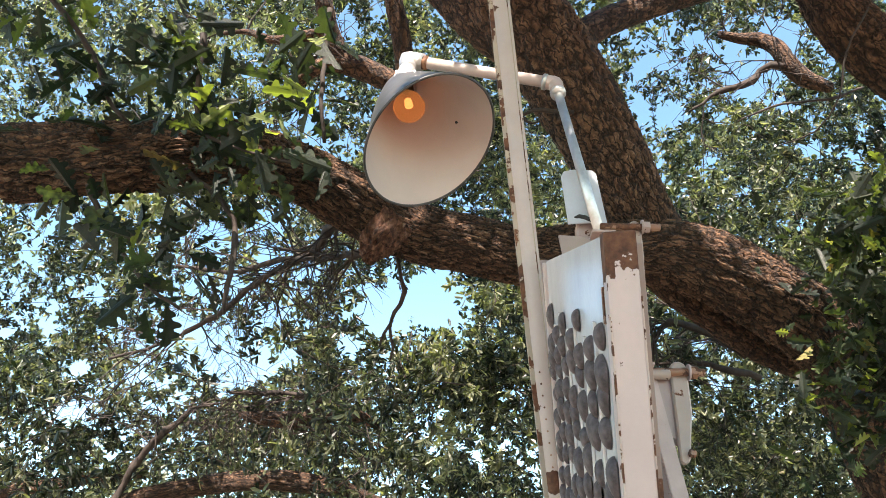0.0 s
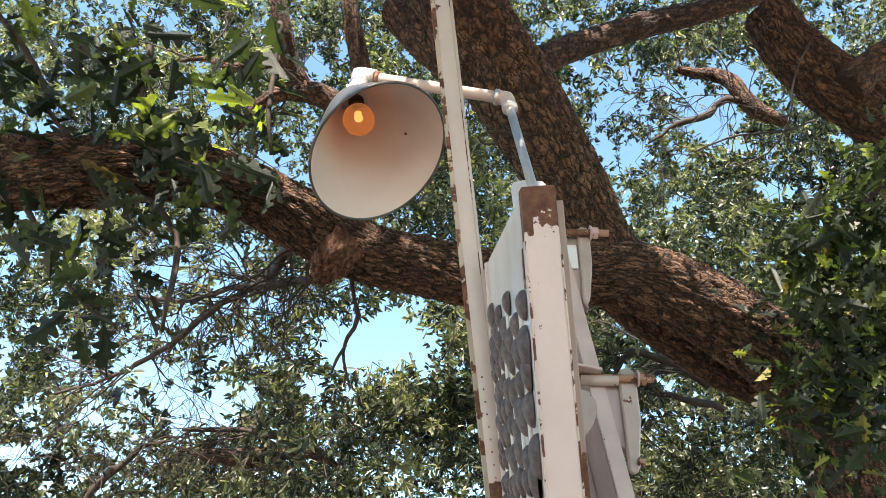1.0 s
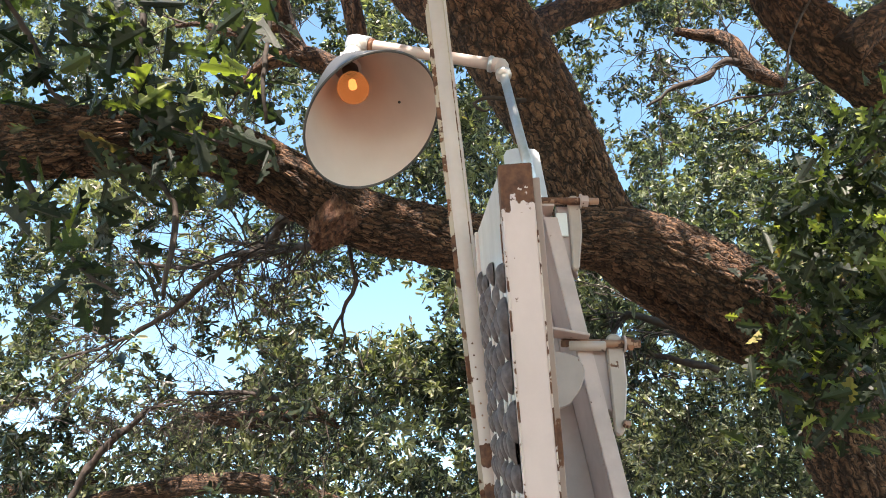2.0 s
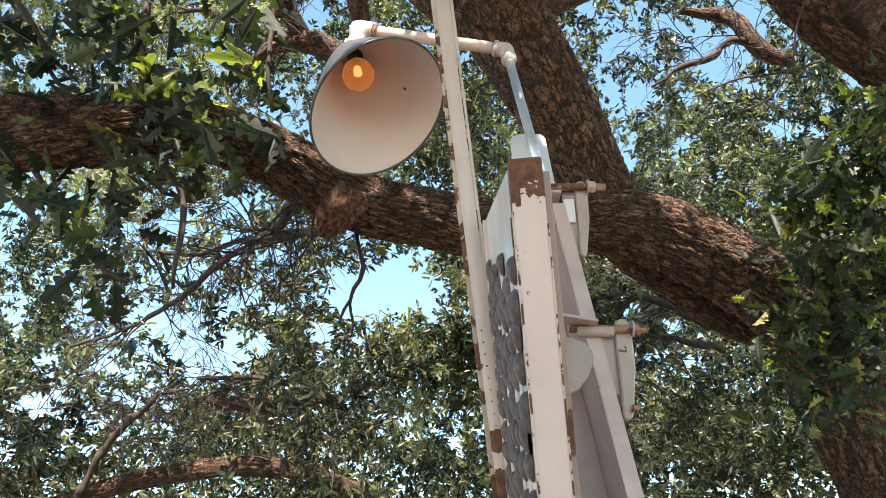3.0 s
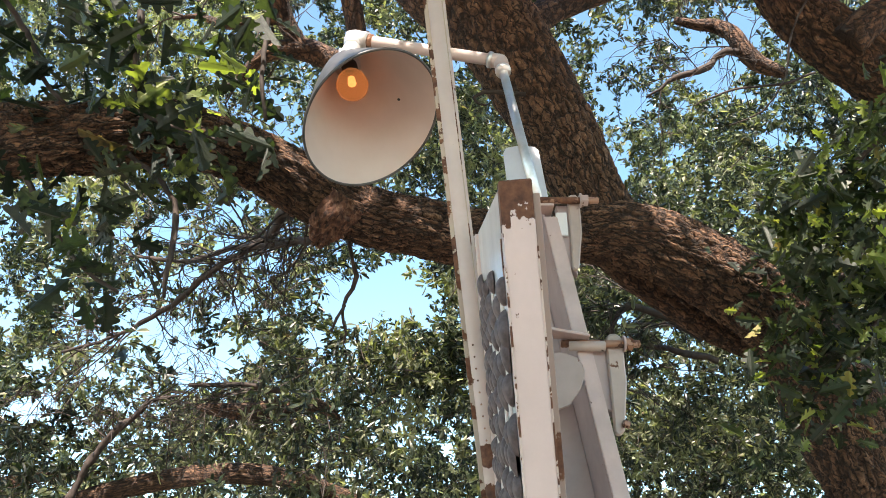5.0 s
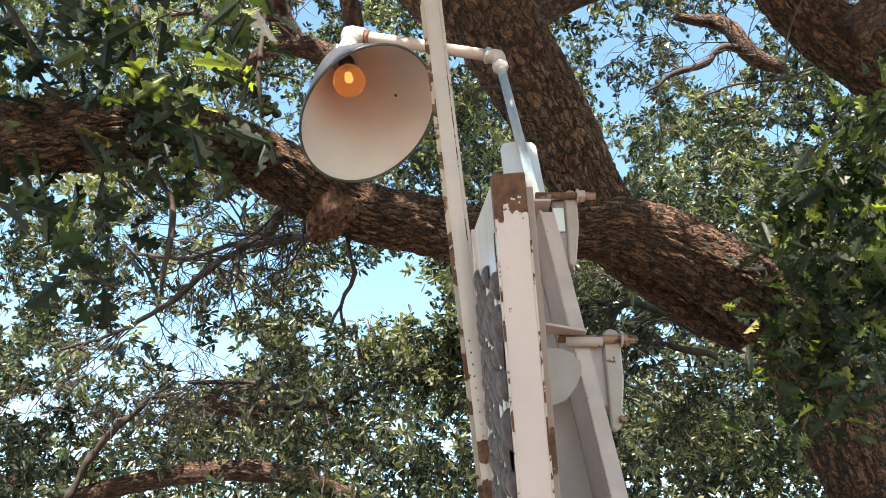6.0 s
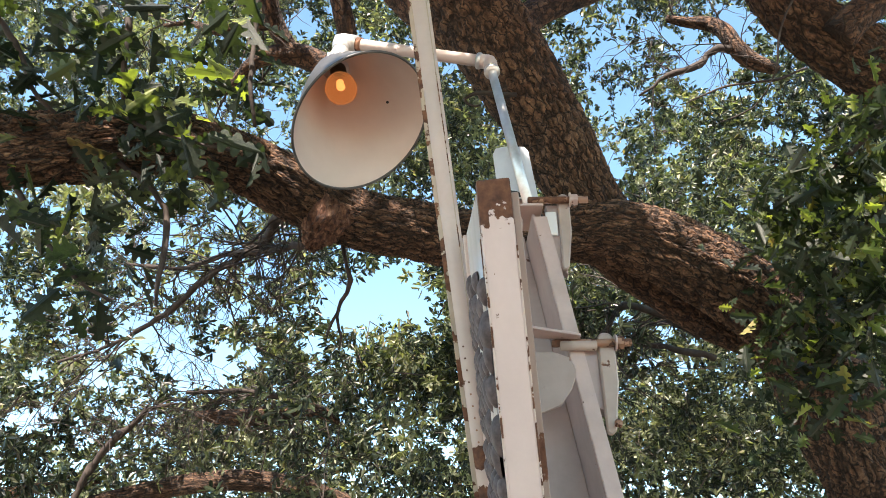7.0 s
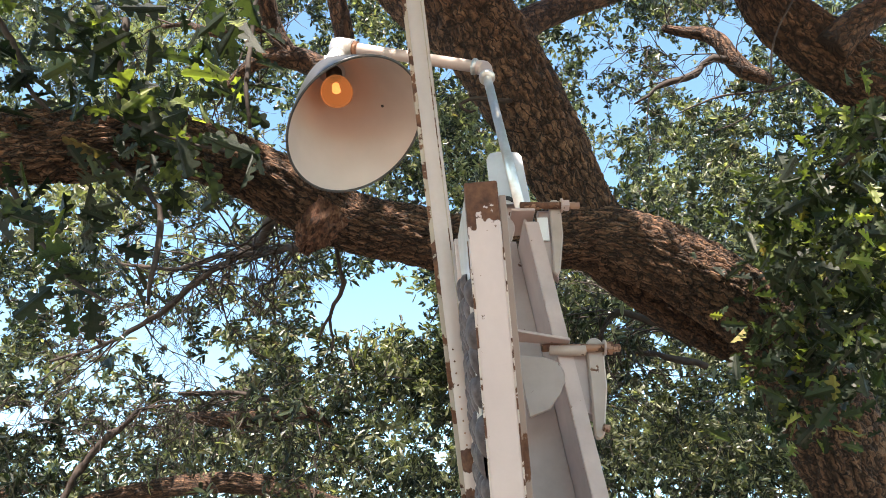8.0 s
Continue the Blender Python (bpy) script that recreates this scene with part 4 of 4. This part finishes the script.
lit = [((0.93, 2.1, 2.66), 0.44), ((-0.42, 1.4, 2.95), 0.58)]  # holes left in the unseen leaves so that the sun reaches chosen places
for k in range(70):  # unseen leaves added to keep the sun off the mast
    over.append(np.array((0.02, 1.15, 1.5)) + rng.uniform(0, 1, 3) * (0.3, 0.15, 1.2) + np.array(sun_way) * rng.uniform(3.0, 3.8) + rng.normal(0, 0.1, 3))
for pts, count in ((UP, 170), (MAIN[-4:], 120), (RTOP, 70)):  # unseen leaves added towards the sun to darken the upper limbs
    line = smooth_line(pts, 0.05)[:, :3]
    over += [line[rng.integers(len(line))] + np.array(sun_way) * rng.uniform(1.9, 3.0) + rng.normal(0, 0.2, 3) for k in range(count)]
for k in range(16):  # high unseen boughs added to shade the crown farther out
    y = rng.uniform(2.0, 4.6)
    c = np.array((rng.uniform(-0.5, 4.0), y, 1.6 + 1.35 * y + 0.4 + rng.uniform(0, 0.8)))
    over += [c + rng.normal(0, 1, 3) * (0.32, 0.32, 0.2) for j in range(10)]
over = [c for c in over if all(np.hypot(*(c[:2] - np.array(p[:2]) - np.array(sun_way[:2]) * (c[2] - p[2]) / sun_way.z)) > r for p, r in lit)]
crown(oak, over, 0.34, 44, 0.10, "unseen leaves added overhead to cast shade", PLAIN_HALF)

far_oak = thing("oak_tree", "oak standing farther off with long low limbs", "tree")
limb("trunk", [(-0.1, 5.2, -0.05, 0.22), (-0.15, 5.0, 1.2, 0.18), (-0.3, 4.6, 2.1, 0.10)] + LBOT, far_oak, 60, 0.03, 0.008, 0.035, 31)
for i, pts in enumerate((LB, LBOT2)):
    limb("limb", pts, far_oak, 32, 0.03, 0.004, 0.03, 33 + i)
roof = np.vstack([smooth_line(pts, 0.16)[:, :3] for pts in (LB, LBOT, LBOT2)])
roof = [p + np.array(sun_way) * rng.uniform(0.25, 0.9) + rng.normal(0, 0.10, 3) for p in np.repeat(roof, 3, axis=0)]
crown(far_oak, roof, 0.16, 56, 0.05, "green leaves above the low limbs")
twig("branch", LB2, far_oak)
twig("branch", LB3, far_oak)
fine_twigs("brushwood", (LB, LB2, LBOT2, LB3), 10, 0.45, far_oak)
crown(far_oak, clumps(2700, 6.5, 10.5), 0.26, 56, 0.075, "green leaves of the farther oak", FARTHEST_HALF)

# ---- woods beyond ----
woods = thing("far_woods", "dense dark green woods standing beyond the oaks", "woods", kind="stuff")
rows = []
while len(rows) < 2500:
    d = rng.uniform(11.0, 15.0)
    sx, sz = rng.uniform(-0.9, 0.9), rng.uniform(0.05, 0.85)
    if sz < 0.30 + 0.48 * max(0.0, min(1.0, (sx + 0.28) * 1.6)) + 0.1 * math.sin(sx * 17) and not in_view_gap((sx * d, d, 1.6 + sz * d), 1.0)[0]:
        rows.append(np.array((sx * d, d, 1.6 + sz * d)))
crown(woods, rows, 0.5, 50, 0.15, "leaves of the far woods", PLAIN_HALF)

# ---- low branch of the oak with large leaves close by ----
spray = thing("leafy_branch", "hanging oak branch with large lobed dark green leaves", "branch")
for pts in (NL1, NL2, NL3, NL4, NL5):
    twig("twig", pts, spray, "", 8, 0.03)
near_meshes = []
for k in range(6):
    shape, faces = leaf_shape(NEAR_HALF, 0.15 + 0.08 * k, 0.1 + 0.06 * (k % 3))
    shape[:, 0] += 0.04 * np.sin(shape[:, 1] * 5 + k)
    me = bpy.data.meshes.new("leaf")
    me.from_pydata(shape.tolist(), [], faces)
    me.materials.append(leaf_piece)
    near_meshes.append(me)
hang = thing("leafy_branch", "drooping oak branch with dark leaves before the trunk", "branch")
for pts in (NR1, NR2, NR3):
    twig("twig", pts, hang, "", 8, 0.03)
spots = np.vstack([smooth_line(pts, 0.05) for pts in (NR1, NR2, NR3)])[:, :3]
spots = spots[rng.integers(len(spots), size=1000)] + rng.normal(0, 0.09, (1000, 3))
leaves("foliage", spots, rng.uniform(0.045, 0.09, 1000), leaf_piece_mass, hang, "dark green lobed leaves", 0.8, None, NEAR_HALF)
def outside_spray(p):
    """Outside the part of the camera's view that the hanging branch is fitted to."""
    return (p[:, 0] / (0.88 * p[:, 1] + 0.47 * (p[:, 2] - 1.6)) > -0.225) | (p[:, 2] < 2.38 + 0.1 * np.sin(p[:, 0] * 23) + np.where(p[:, 0] > -0.72, 0.24, 0.02))


hubs = [smooth_line(pts, 0.05) for pts in (NL1, NL2, NL3, NL4, NL5)]
hubs = np.vstack(hubs)[:, :3]
for k in range(300):
    c = hubs[rng.integers(len(hubs))] + rng.normal(0, 0.10, 3)
    if in_view_gap(c)[0] or outside_spray(c[None])[0]:
        continue
    x, y, z = (a[0] for a in turns(1, 0.8))
    s = rng.uniform(0.06, 0.125)
    ob = new("leaf", near_meshes[k % 6])
    ob.parent = spray
    ob.matrix_local = Matrix(((x[0] * s, y[0] * s, z[0] * s, c[0]), (x[1] * s, y[1] * s, z[1] * s, c[1]), (x[2] * s, y[2] * s, z[2] * s, c[2]), (0, 0, 0, 1)))
more = hubs[rng.integers(len(hubs), size=170)] + rng.normal(0, 0.14, (170, 3))
more = more[~outside_spray(more) & ~in_view_gap(more)]
leaves("foliage", more, rng.uniform(0.06, 0.11, len(more)), leaf_piece_mass, spray, "dark green lobed leaves", 0.8, None, NEAR_HALF)
